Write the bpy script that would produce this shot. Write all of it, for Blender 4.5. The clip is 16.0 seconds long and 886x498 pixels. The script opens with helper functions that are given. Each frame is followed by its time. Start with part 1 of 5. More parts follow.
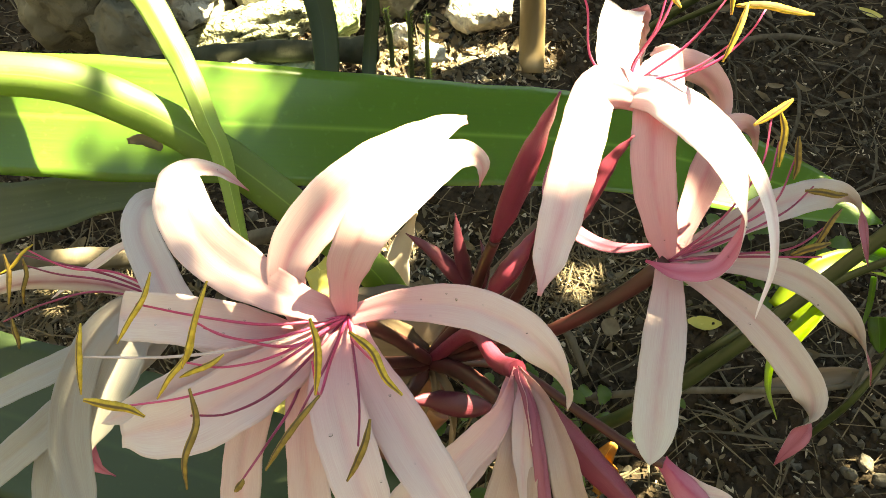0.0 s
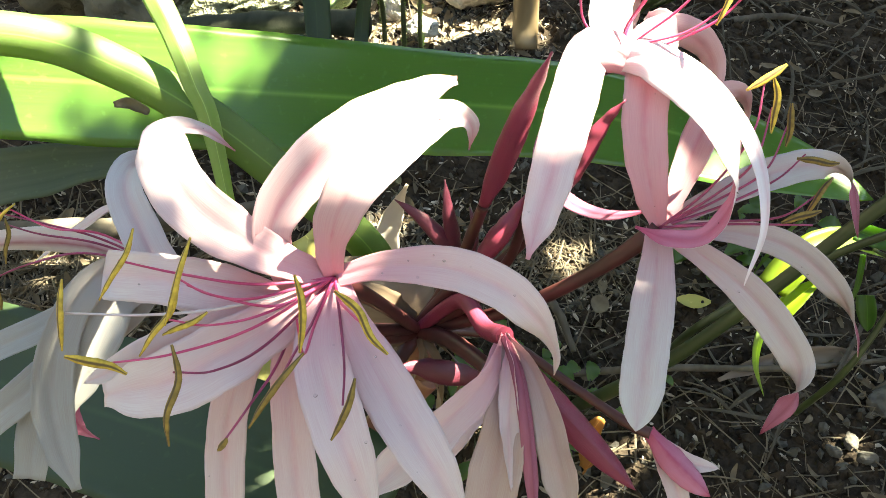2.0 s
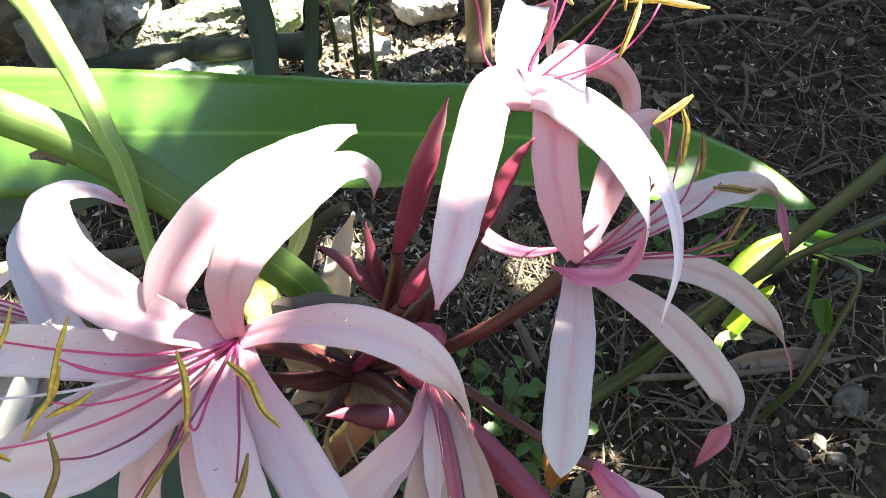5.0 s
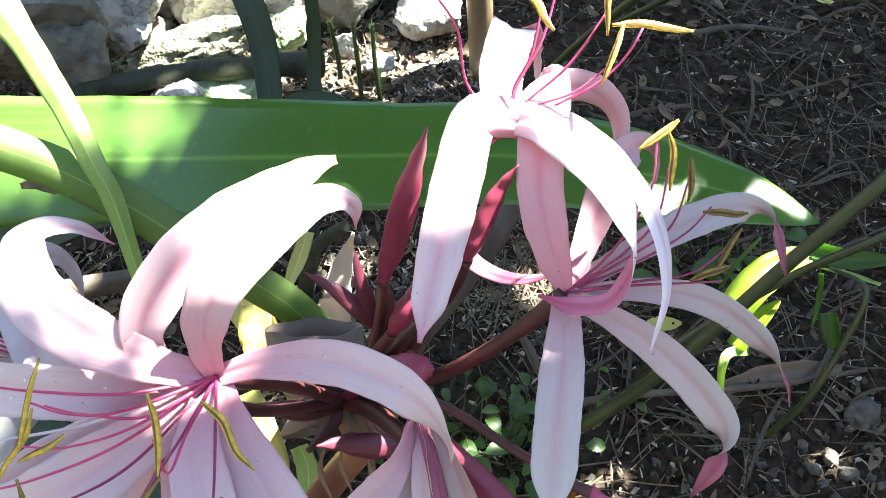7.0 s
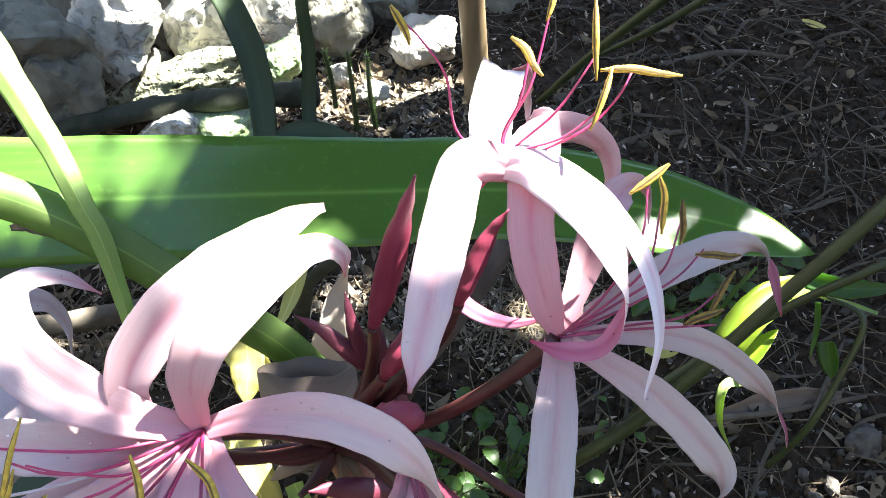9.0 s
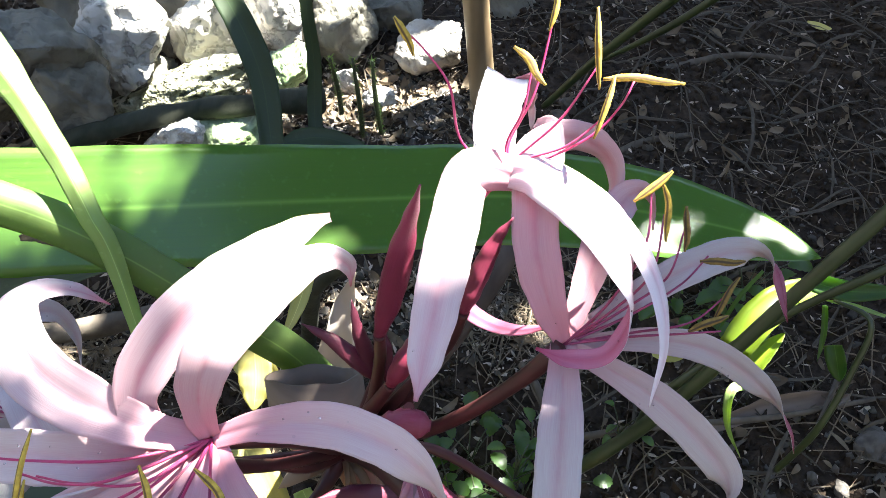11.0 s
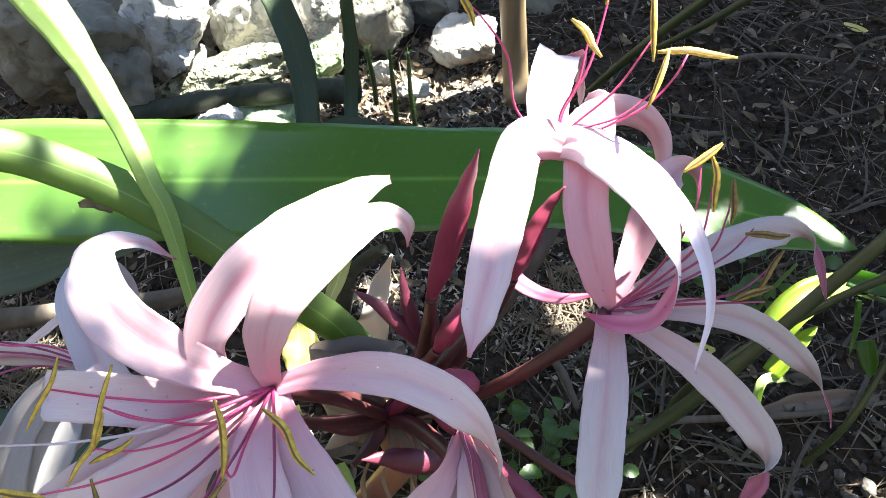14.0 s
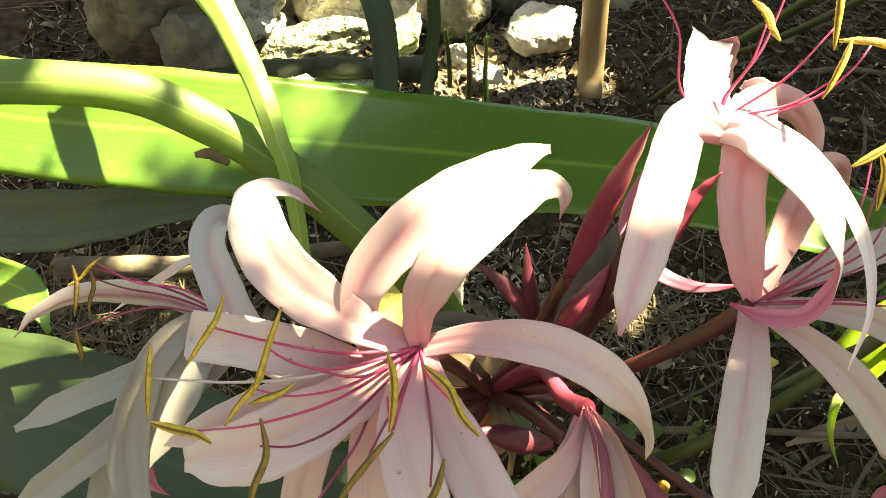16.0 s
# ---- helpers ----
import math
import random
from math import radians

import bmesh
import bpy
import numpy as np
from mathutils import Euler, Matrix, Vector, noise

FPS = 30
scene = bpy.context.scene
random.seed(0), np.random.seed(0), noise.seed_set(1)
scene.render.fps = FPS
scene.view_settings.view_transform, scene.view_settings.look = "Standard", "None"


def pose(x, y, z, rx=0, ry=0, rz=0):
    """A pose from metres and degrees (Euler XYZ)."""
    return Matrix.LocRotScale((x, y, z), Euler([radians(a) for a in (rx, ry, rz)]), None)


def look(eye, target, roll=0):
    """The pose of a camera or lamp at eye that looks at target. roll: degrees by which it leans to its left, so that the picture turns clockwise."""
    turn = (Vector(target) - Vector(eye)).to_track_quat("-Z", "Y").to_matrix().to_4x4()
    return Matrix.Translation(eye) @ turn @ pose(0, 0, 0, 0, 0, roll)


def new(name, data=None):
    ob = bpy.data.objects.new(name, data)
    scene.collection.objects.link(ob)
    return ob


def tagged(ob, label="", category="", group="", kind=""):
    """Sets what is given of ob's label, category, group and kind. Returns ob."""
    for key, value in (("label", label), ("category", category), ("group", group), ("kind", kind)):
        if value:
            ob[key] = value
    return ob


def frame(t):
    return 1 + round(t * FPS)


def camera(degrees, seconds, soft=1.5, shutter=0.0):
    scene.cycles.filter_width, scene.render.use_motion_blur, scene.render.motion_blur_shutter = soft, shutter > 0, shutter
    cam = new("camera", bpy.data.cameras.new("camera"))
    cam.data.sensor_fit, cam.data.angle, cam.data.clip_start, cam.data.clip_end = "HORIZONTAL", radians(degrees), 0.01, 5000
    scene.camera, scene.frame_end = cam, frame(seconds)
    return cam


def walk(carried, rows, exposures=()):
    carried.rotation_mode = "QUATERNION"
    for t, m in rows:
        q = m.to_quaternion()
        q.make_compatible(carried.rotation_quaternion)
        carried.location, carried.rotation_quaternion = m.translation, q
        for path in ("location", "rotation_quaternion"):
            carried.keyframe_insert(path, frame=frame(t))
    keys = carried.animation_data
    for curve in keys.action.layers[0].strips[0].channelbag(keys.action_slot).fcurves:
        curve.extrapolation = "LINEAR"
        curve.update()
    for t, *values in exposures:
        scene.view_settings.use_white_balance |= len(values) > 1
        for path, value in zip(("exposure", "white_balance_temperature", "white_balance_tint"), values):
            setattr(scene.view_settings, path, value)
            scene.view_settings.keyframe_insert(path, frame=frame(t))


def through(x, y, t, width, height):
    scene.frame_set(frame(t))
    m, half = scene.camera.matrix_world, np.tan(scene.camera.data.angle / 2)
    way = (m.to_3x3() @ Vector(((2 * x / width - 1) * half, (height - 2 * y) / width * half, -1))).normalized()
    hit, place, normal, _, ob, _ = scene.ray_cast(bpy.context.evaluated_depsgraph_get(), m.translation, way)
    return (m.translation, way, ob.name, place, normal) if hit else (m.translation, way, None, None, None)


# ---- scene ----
cam = camera(55.04, 16.0, soft=0.7)
PATH = [
    (0, 0.0000, 0.0000, 1.0626, 40.450, -4.147, 4.848),
    (0.5, 0.0004, -0.0011, 1.0604, 40.116, -4.400, 4.830),
    (1, -0.0005, -0.0006, 1.0572, 39.662, -4.940, 4.864),
    (1.5, -0.0001, -0.0017, 1.0568, 39.562, -4.788, 5.025),
    (2, 0.0025, -0.0036, 1.0544, 39.138, -5.010, 4.979),
    (2.5, 0.0043, -0.0031, 1.0543, 39.122, -5.138, 5.243),
    (3, 0.0070, -0.0026, 1.0554, 38.962, -5.031, 5.144),
    (3.5, 0.0102, 0.0001, 1.0559, 39.183, -4.661, 4.514),
    (4, 0.0163, 0.0071, 1.0595, 39.941, -4.634, 3.266),
    (4.5, 0.0257, 0.0152, 1.0605, 39.843, -4.367, 2.180),
    (7, 0.0467, 0.0319, 1.0623, 40.621, -2.923, 1.793),
    (7.5, 0.0469, 0.0372, 1.0631, 40.848, -3.016, 1.787),
    (8, 0.0467, 0.0386, 1.0634, 40.970, -3.046, 1.641),
    (8.5, 0.0482, 0.0405, 1.0646, 41.178, -3.087, 1.463),
    (9, 0.0500, 0.0428, 1.0669, 42.132, -2.655, 1.329),
    (9.5, 0.0503, 0.0432, 1.0679, 42.056, -2.452, 1.517),
    (12, 0.0523, 0.0415, 1.0711, 42.564, -1.922, 1.220),
    (12.5, 0.0533, 0.0400, 1.0703, 42.529, -2.019, 1.280),
    (13, 0.0518, 0.0367, 1.0703, 42.473, -1.896, 1.609),
    (13.5, 0.0469, 0.0299, 1.0703, 42.320, -1.753, 2.376),
    (14, 0.0369, 0.0201, 1.0689, 42.322, -1.922, 3.457),
    (14.5, 0.0176, 0.0082, 1.0674, 42.421, -2.514, 5.750),
    (15, 0.0044, 0.0028, 1.0653, 42.150, -2.997, 6.917),
    (15.5, -0.0046, 0.0039, 1.0613, 41.800, -3.542, 7.597),
    (16, -0.0166, 0.0108, 1.0551, 41.464, -3.707, 8.609),
]
EXPOSURES = [(0, 4.09, 11900, -8), (1, 4.09, 9200, -7), (2, 4.11, 7800, -6), (3, 4.09, 7300, -5), (4.5, 4.07, 6900, 2), (7, 4.19, 6400, 3), (8.5, 4.14, 6300, 0), (9.2, 3.82, 6300, 6), (13, 3.77, 6300, 7), (14, 3.87, 6300, 6), (14.6, 3.95, 7600, 0), (15.2, 3.95, 9900, -7), (16, 3.95, 11400, -8)]
walk(cam, [(row[0], pose(*row[1:])) for row in PATH], EXPOSURES)

# ---- light: a clear sky and a high sun behind the flowers ----
TO_SUN = Vector((0.40, 0.28, 0.87)).normalized()
world = bpy.data.worlds.new("sky")
scene.world = world
world.use_nodes = True
wn = world.node_tree
sky = wn.nodes.new("ShaderNodeTexSky")
sky.sky_type, sky.sun_disc = 'NISHITA', False
sky.sun_elevation, sky.sun_rotation = math.asin(TO_SUN.z), math.atan2(TO_SUN.x, TO_SUN.y)
wn.links.new(sky.outputs[0], wn.nodes["Background"].inputs[0])
wn.nodes["Background"].inputs[1].default_value = 0.052
sun_data = bpy.data.lights.new("sun", 'SUN')
sun_data.energy, sun_data.angle, sun_data.color = 5.0, radians(0.45), (1.0, 0.95, 0.86)
sun = new("sun", sun_data)
sun.matrix_world = look(TO_SUN * 10, (0, 0, 0))


# ---- materials ----
def material(name):
    m = bpy.data.materials.new(name)
    m.use_nodes = True
    nt = m.node_tree
    nt.nodes.clear()
    return m, nt


def node(nt, kind, **values):
    n = nt.nodes.new(kind)
    for key, value in values.items():
        n.inputs[key.replace("_", " ")].default_value = value
    return n


def ramp(nt, source, stops):
    r = nt.nodes.new("ShaderNodeValToRGB")
    e = r.color_ramp.elements
    while len(e) < len(stops):
        e.new(0.5)
    for k, (p, c) in enumerate(stops):
        e[k].position = p
        e[k].color = (c, c, c, 1) if isinstance(c, (int, float)) else (*c, 1)
    nt.links.new(source, r.inputs[0])
    return r.outputs[0]


def blend(nt, fac, a, b, how='MIX'):
    m = nt.nodes.new("ShaderNodeMix")
    m.data_type, m.blend_type = 'RGBA', how
    for k, v in ((0, fac), (6, a), (7, b)):
        if isinstance(v, (int, float)):
            m.inputs[k].default_value = v
        elif isinstance(v, tuple):
            m.inputs[k].default_value = (*v, 1)
        else:
            nt.links.new(v, m.inputs[k])
    return m.outputs[2]


def noise_of(nt, scale, detail=4.0, vector=None, stretch=None, distortion=0.0):
    n = node(nt, "ShaderNodeTexNoise", Scale=scale, Detail=detail, Distortion=distortion)
    if vector is None:
        vector = nt.nodes.new("ShaderNodeTexCoord").outputs["Object"]
    if stretch:
        mp = nt.nodes.new("ShaderNodeMapping")
        mp.inputs["Scale"].default_value = stretch
        nt.links.new(vector, mp.inputs[0])
        vector = mp.outputs[0]
    nt.links.new(vector, n.inputs["Vector"])
    return n.outputs[0]


def finish(nt, color, rough=0.5, bump=None, strength=0.2, distance=0.002, through_color=None, through=0.0, spec=0.4, subsurface=0.0):
    p = nt.nodes.new("ShaderNodeBsdfPrincipled")
    if isinstance(color, tuple):
        p.inputs["Base Color"].default_value = (*color, 1)
    else:
        nt.links.new(color, p.inputs["Base Color"])
    if isinstance(rough, (int, float)):
        p.inputs["Roughness"].default_value = rough
    else:
        nt.links.new(rough, p.inputs["Roughness"])
    p.inputs["Specular IOR Level"].default_value = spec
    out = nt.nodes.new("ShaderNodeOutputMaterial")
    b = None
    if bump is not None:
        b = node(nt, "ShaderNodeBump", Strength=strength, Distance=distance)
        nt.links.new(bump, b.inputs["Height"])
        nt.links.new(b.outputs[0], p.inputs["Normal"])
    if through > 0:
        tr = nt.nodes.new("ShaderNodeBsdfTranslucent")
        if isinstance(through_color, tuple):
            tr.inputs[0].default_value = (*through_color, 1)
        else:
            nt.links.new(through_color if through_color is not None else color, tr.inputs[0])
        mix = nt.nodes.new("ShaderNodeMixShader")
        mix.inputs[0].default_value = through
        nt.links.new(p.outputs[0], mix.inputs[1])
        nt.links.new(tr.outputs[0], mix.inputs[2])
        nt.links.new(mix.outputs[0], out.inputs[0])
    else:
        nt.links.new(p.outputs[0], out.inputs[0])


def uv_axes(nt):
    s = nt.nodes.new("ShaderNodeSeparateXYZ")
    uv = nt.nodes.new("ShaderNodeTexCoord").outputs["UV"]
    nt.links.new(uv, s.inputs[0])
    return uv, s.outputs[0], s.outputs[1]


def petal_material(name, white, pink, stripe, base_pink, tip_pink=0.0, through=0.35):
    """A waxy petal: pale flesh, fine veins along it, and a pink stripe down the middle."""
    m, nt = material(name)
    uv, u, v = uv_axes(nt)
    mid = ramp(nt, u, [(0.2, 0.0), (0.40, 0.62), (0.5, 1.0), (0.60, 0.62), (0.8, 0.0)])
    along = ramp(nt, v, [(0.0, base_pink), (0.3, stripe), (0.75, stripe * 0.8), (1.0, max(tip_pink, stripe * 0.4))])
    patch = ramp(nt, noise_of(nt, 3.0, 3.0, uv, (1.2, 3.0, 1)), [(0.3, 0.55), (0.7, 1.0)])
    fac = blend(nt, 1.0, blend(nt, 1.0, mid, along, 'MULTIPLY'), patch, 'MULTIPLY')
    whole = ramp(nt, v, [(0.0, base_pink * 0.85), (0.2, base_pink * 0.52), (0.5, base_pink * 0.17), (0.88, 0.02), (1.0, tip_pink)])
    fac = blend(nt, 1.0, fac, whole, 'LIGHTEN')
    veins = noise_of(nt, 9.0, 5.0, uv, (9.0, 0.7, 1))
    pale = blend(nt, ramp(nt, veins, [(0.35, 0.0), (0.7, 1.0)]), white, tuple(c * k for c, k in zip(white, (0.91, 0.82, 0.85))))
    color = blend(nt, fac, pale, pink)
    finish(nt, color, 0.42, veins, 0.3, 0.0006, color, through, 0.4)
    return m


PETAL_TIP = petal_material("petal_red_tipped", (0.76, 0.68, 0.67), (0.62, 0.14, 0.23), 0.62, 0.8, 0.85)
PETAL = petal_material("petal_inner", (0.68, 0.61, 0.60), (0.66, 0.20, 0.29), 0.46, 0.95)
PETAL_BLUSH = petal_material("petal_blushed", (0.75, 0.64, 0.645), (0.62, 0.20, 0.28), 0.85, 0.9, 0.7)
PETAL_ROSE = petal_material("petal_rosy", (0.72, 0.54, 0.56), (0.60, 0.20, 0.27), 0.75, 0.95, 0.2)
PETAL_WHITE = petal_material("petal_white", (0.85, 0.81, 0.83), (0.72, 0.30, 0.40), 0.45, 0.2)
# less pink than the others, its white dimmed for petals in shade
PETAL_PALE_SHADE = petal_material("petal_pale_shade", (0.59, 0.575, 0.56), (0.52, 0.20, 0.25), 0.62, 0.8)
PETAL_WINE = petal_material("petal_wine", (0.34, 0.11, 0.17), (0.17, 0.015, 0.04), 0.9, 0.95, 0.9, 0.2)
# withered grey, darkened further for the shade the low flower hangs in
PETAL_FADED_SHADE = petal_material("petal_faded_shade", (0.36, 0.365, 0.355), (0.46, 0.30, 0.33), 0.15, 0.35)
PETAL_BROWNED = petal_material("petal_browned", (0.52, 0.42, 0.37), (0.46, 0.20, 0.24), 0.35, 0.7)
PETAL_STRIPE = petal_material("petal_striped", (0.78, 0.74, 0.74), (0.36, 0.03, 0.09), 0.95, 0.3, 0.5)
PETAL_BACK = petal_material("petal_outer", (0.80, 0.70, 0.73), (0.55, 0.09, 0.19), 0.8, 0.9, 0.85)
PETAL_PINK = petal_material("petal_outer_deep", (0.50, 0.18, 0.27), (0.34, 0.025, 0.085), 0.9, 0.95, 0.9, 0.2)
BUD = petal_material("bud_skin", (0.215, 0.034, 0.068), (0.135, 0.012, 0.030), 0.7, 0.8, 0.5, 0.12)


def plain(name, a, b, scale=40.0, rough=0.5, stretch=None, bump=0.25, distance=0.001, through=0.0, spec=0.4, low=0.35, high=0.65):
    """Two colours mottled by noise, with a fine relief."""
    m, nt = material(name)
    n1 = noise_of(nt, scale, 5.0, None, stretch)
    n2 = noise_of(nt, scale * 0.21, 3.0)
    color = blend(nt, ramp(nt, n1, [(low, 0.0), (high, 1.0)]), a, b)
    color = blend(nt, ramp(nt, n2, [(0.35, 0.0), (0.7, 0.35)]), color, tuple(c * 0.55 for c in a))
    finish(nt, color, rough, n1, bump, distance, color, through, spec)
    return m


# dark purple bud skin, deepened for the shade among the stalks
BUD_DARK_SHADE = petal_material("bud_skin_shaded", (0.12, 0.026, 0.045), (0.08, 0.010, 0.022), 0.7, 0.8, 0.5, 0.08)
FILAMENT_DARK = plain("filament_spent", (0.20, 0.022, 0.07), (0.34, 0.05, 0.13), 60, 0.4)
# white of a thread in sun, put into its colour
FILAMENT_SUNLIT = plain("filament_sunlit", (0.62, 0.50, 0.53), (0.70, 0.60, 0.62), 60, 0.35, through=0.1)
FILAMENT = plain("filament_red", (0.50, 0.04, 0.14), (0.62, 0.10, 0.22), 60, 0.35, through=0.1)


def anther_material(name, ridge, seam):
    """Pollen-dusted lobes with a dark seam between them."""
    m, nt = material(name)
    uv, u, v = uv_axes(nt)
    lines = ramp(nt, u, [(0.16, 0.0), (0.22, 1.0), (0.30, 1.0), (0.36, 0.0), (0.66, 0.0), (0.72, 1.0), (0.80, 1.0), (0.86, 0.0)])
    dust = noise_of(nt, 420.0, 3.0)
    color = blend(nt, ramp(nt, dust, [(0.35, 0.0), (0.65, 1.0)]), ridge, tuple(c * 0.6 for c in ridge))
    finish(nt, blend(nt, lines, color, seam), 0.8, dust, 0.7, 0.0006)
    return m


ANTHER = anther_material("anther_pollen", (0.54, 0.36, 0.05), (0.09, 0.055, 0.02))
ANTHER_DARK = anther_material("anther_spent", (0.24, 0.15, 0.03), (0.05, 0.03, 0.015))
PEDICEL = plain("red_stalk", (0.0468, 0.0166, 0.0158), (0.0864, 0.0216, 0.023), 45, 0.4, (1, 1, 0.3))
SCAPE = plain("scape_skin", (0.16, 0.06, 0.05), (0.22, 0.12, 0.05), 25, 0.45, (1, 1, 0.2))
STALK = plain("green_stalk", (0.026, 0.036, 0.014), (0.044, 0.056, 0.021), 30, 0.35, (1, 1, 0.2))


def leaf_material(name, dark, light, glow, through, rough=0.32, veins=42.0, midrib=0.7):
    """A strap leaf with long parallel veins and a paler midrib."""
    m, nt = material(name)
    uv, u, v = uv_axes(nt)
    fine = noise_of(nt, veins, 4.0, uv, (1.0, 0.03, 1))
    broad = noise_of(nt, 5.0, 3.0, uv, (1.0, 1.0, 1))
    color = blend(nt, ramp(nt, fine, [(0.3, 0.0), (0.7, 1.0)]), dark, light)
    color = blend(nt, ramp(nt, broad, [(0.4, 0.0), (0.7, 0.4)]), color, dark)
    rib = ramp(nt, u, [(0.47, 0.0), (0.5, midrib), (0.53, 0.0)])
    spots = noise_of(nt, 160.0, 2.0)
    color = blend(nt, ramp(nt, spots, [(0.62, 0.0), (0.74, 0.35)]), color, tuple(min(1, c * 1.9) for c in light))
    color = blend(nt, rib, color, tuple(min(1, c * 2.0) for c in light))
    shine = blend(nt, ramp(nt, fine, [(0.3, 0.0), (0.7, 1.0)]), glow, tuple(c * 0.82 for c in glow))
    shine = blend(nt, rib, shine, tuple(min(1, c * 1.5) for c in glow))
    finish(nt, color, rough, fine, 0.12, 0.001, shine, through, 0.5)
    return m


LEAF = leaf_material("strap_leaf", (0.056, 0.122, 0.026), (0.086, 0.162, 0.032), (0.52, 0.80, 0.035), 0.28, 0.22)
LEAF_FOLDED = leaf_material("folded_leaf", (0.085, 0.135, 0.034), (0.12, 0.175, 0.046), (0.42, 0.62, 0.06), 0.3, 0.55, 20.0)
# yellow-green, paled so the colour carries some of the sun's white glare
LEAF_YOUNG_SUNLIT = leaf_material("young_leaf_sunlit", (0.20, 0.28, 0.09), (0.30, 0.39, 0.15), (0.58, 0.80, 0.07), 0.42, 0.33, 20.0)
LEAF_LIME = leaf_material("lime_leaf", (0.11, 0.165, 0.008), (0.17, 0.235, 0.012), (0.60, 0.80, 0.02), 0.45, 0.45, 14.0)
# darkened strap leaf: shade is put into its colour
LEAF_SHADE = leaf_material("strap_leaf_shaded", (0.016, 0.031, 0.010), (0.024, 0.042, 0.013), (0.11, 0.22, 0.02), 0.25, 0.5, 42.0, 0.3)
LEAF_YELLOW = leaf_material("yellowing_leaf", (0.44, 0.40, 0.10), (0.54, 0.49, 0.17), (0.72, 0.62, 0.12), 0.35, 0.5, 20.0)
LEAF_OLD = leaf_material("old_leaf", (0.040, 0.050, 0.022), (0.075, 0.085, 0.042), (0.12, 0.16, 0.04), 0.2, 0.6, 9.0, 0.12)
LEAF_ORANGE = leaf_material("orange_leaf", (0.24, 0.10, 0.025), (0.36, 0.17, 0.04), (0.5, 0.22, 0.03), 0.35, 0.55, 14.0)
HERB = leaf_material("herb_leaf", (0.024, 0.055, 0.013), (0.042, 0.088, 0.020), (0.30, 0.55, 0.06), 0.4, 0.45, 12.0)
HUSK = plain("papery_husk", (0.16, 0.112, 0.078), (0.26, 0.19, 0.132), 30, 0.7, (1, 1, 0.15), 0.4, 0.002, 0.15)
HUSK_PALE = plain("pale_husk", (0.50, 0.42, 0.36), (0.62, 0.54, 0.47), 30, 0.7, (1, 1, 0.2), 0.4, 0.002, 0.2)
CHIP = plain("pale_chip", (0.47, 0.40, 0.33), (0.22, 0.17, 0.13), 60, 0.8, None, 0.4, 0.002)
NECK = plain("old_neck", (0.12, 0.088, 0.068), (0.20, 0.15, 0.118), 26, 0.7, (0.3, 0.3, 2.5), 0.5, 0.002, 0.1)
BLADE_DRY = plain("dry_blade", (0.062, 0.048, 0.032), (0.028, 0.023, 0.015), 45, 0.7, None, 0.4, 0.002)
SOIL = plain("soil", (0.017, 0.0115, 0.008), (0.044, 0.031, 0.021), 55, 0.95, None, 0.9, 0.012, 0, 0.2)
def rock_material(name, a, b, scale, crack=0.55, pits=0.35, relief=0.014):
    """Rough stone: mottled, pitted, with dark wandering cracks."""
    m, nt = material(name)
    grain = noise_of(nt, scale, 9.0)
    broad = noise_of(nt, scale * 0.25, 4.0)
    line = ramp(nt, noise_of(nt, scale * 0.35, 6.0, None, None, 1.2), [(0.44, 0.0), (0.5, 1.0), (0.53, 0.0)])
    pit = ramp(nt, noise_of(nt, scale * 2.2, 4.0), [(0.36, 1.0), (0.46, 0.0)])
    color = blend(nt, ramp(nt, grain, [(0.35, 0.0), (0.65, 1.0)]), a, b)
    color = blend(nt, ramp(nt, broad, [(0.4, 0.0), (0.65, 0.6)]), color, b)
    fac = blend(nt, 1.0, blend(nt, 1.0, line, (crack, crack, crack), 'MULTIPLY'), blend(nt, 1.0, pit, (pits, pits, pits), 'MULTIPLY'), 'LIGHTEN')
    color = blend(nt, fac, color, tuple(c * 0.25 for c in b))
    height = blend(nt, fac, grain, (0.0, 0.0, 0.0))
    finish(nt, color, 0.88, height, 1.0, relief, None, 0.0, 0.25)
    return m


# pale tone raised for sunlit rocks, brown tone lowered for rocks in shade
STONE_SUNLIT = rock_material("pale_rock_sunlit", (0.60, 0.58, 0.53), (0.42, 0.395, 0.355), 22, 0.4, 0.6, 0.016)
STONE_BROWN_SHADED = rock_material("brown_rock_shaded", (0.17, 0.16, 0.13), (0.105, 0.098, 0.08), 16, 0.16, 0.3)
STONE_GREY = rock_material("grey_rock", (0.40, 0.37, 0.33), (0.26, 0.235, 0.20), 18, 0.3, 0.4)
STONE_MOSS = rock_material("mossy_rubble", (0.40, 0.39, 0.29), (0.20, 0.20, 0.12), 34, 0.1, 0.95, 0.03)
STONE_GREEN = rock_material("algae_rock", (0.44, 0.47, 0.34), (0.22, 0.32, 0.13), 18, 0.4)
BARK = plain("branch_bark", (0.050, 0.040, 0.030), (0.105, 0.086, 0.066), 40, 0.9, (1, 0.25, 1), 0.8, 0.004)
STEM_BROWN = plain("brown_stem", (0.045, 0.030, 0.024), (0.085, 0.060, 0.048), 40, 0.8, (1, 0.3, 1), 0.7, 0.003)
# mossy bark, darkened in colour to stand in for shade on the log
BARK_SHADED = plain("mossy_bark_shaded", (0.014, 0.017, 0.009), (0.034, 0.036, 0.022), 40, 0.9, (1, 0.25, 1), 0.9, 0.005)
BAMBOO = plain("bamboo_skin", (0.20, 0.145, 0.085), (0.13, 0.09, 0.05), 30, 0.45, (1, 1, 0.2))
STRAW = plain("dry_straw", (0.15, 0.118, 0.082), (0.07, 0.055, 0.037), 50, 0.8)
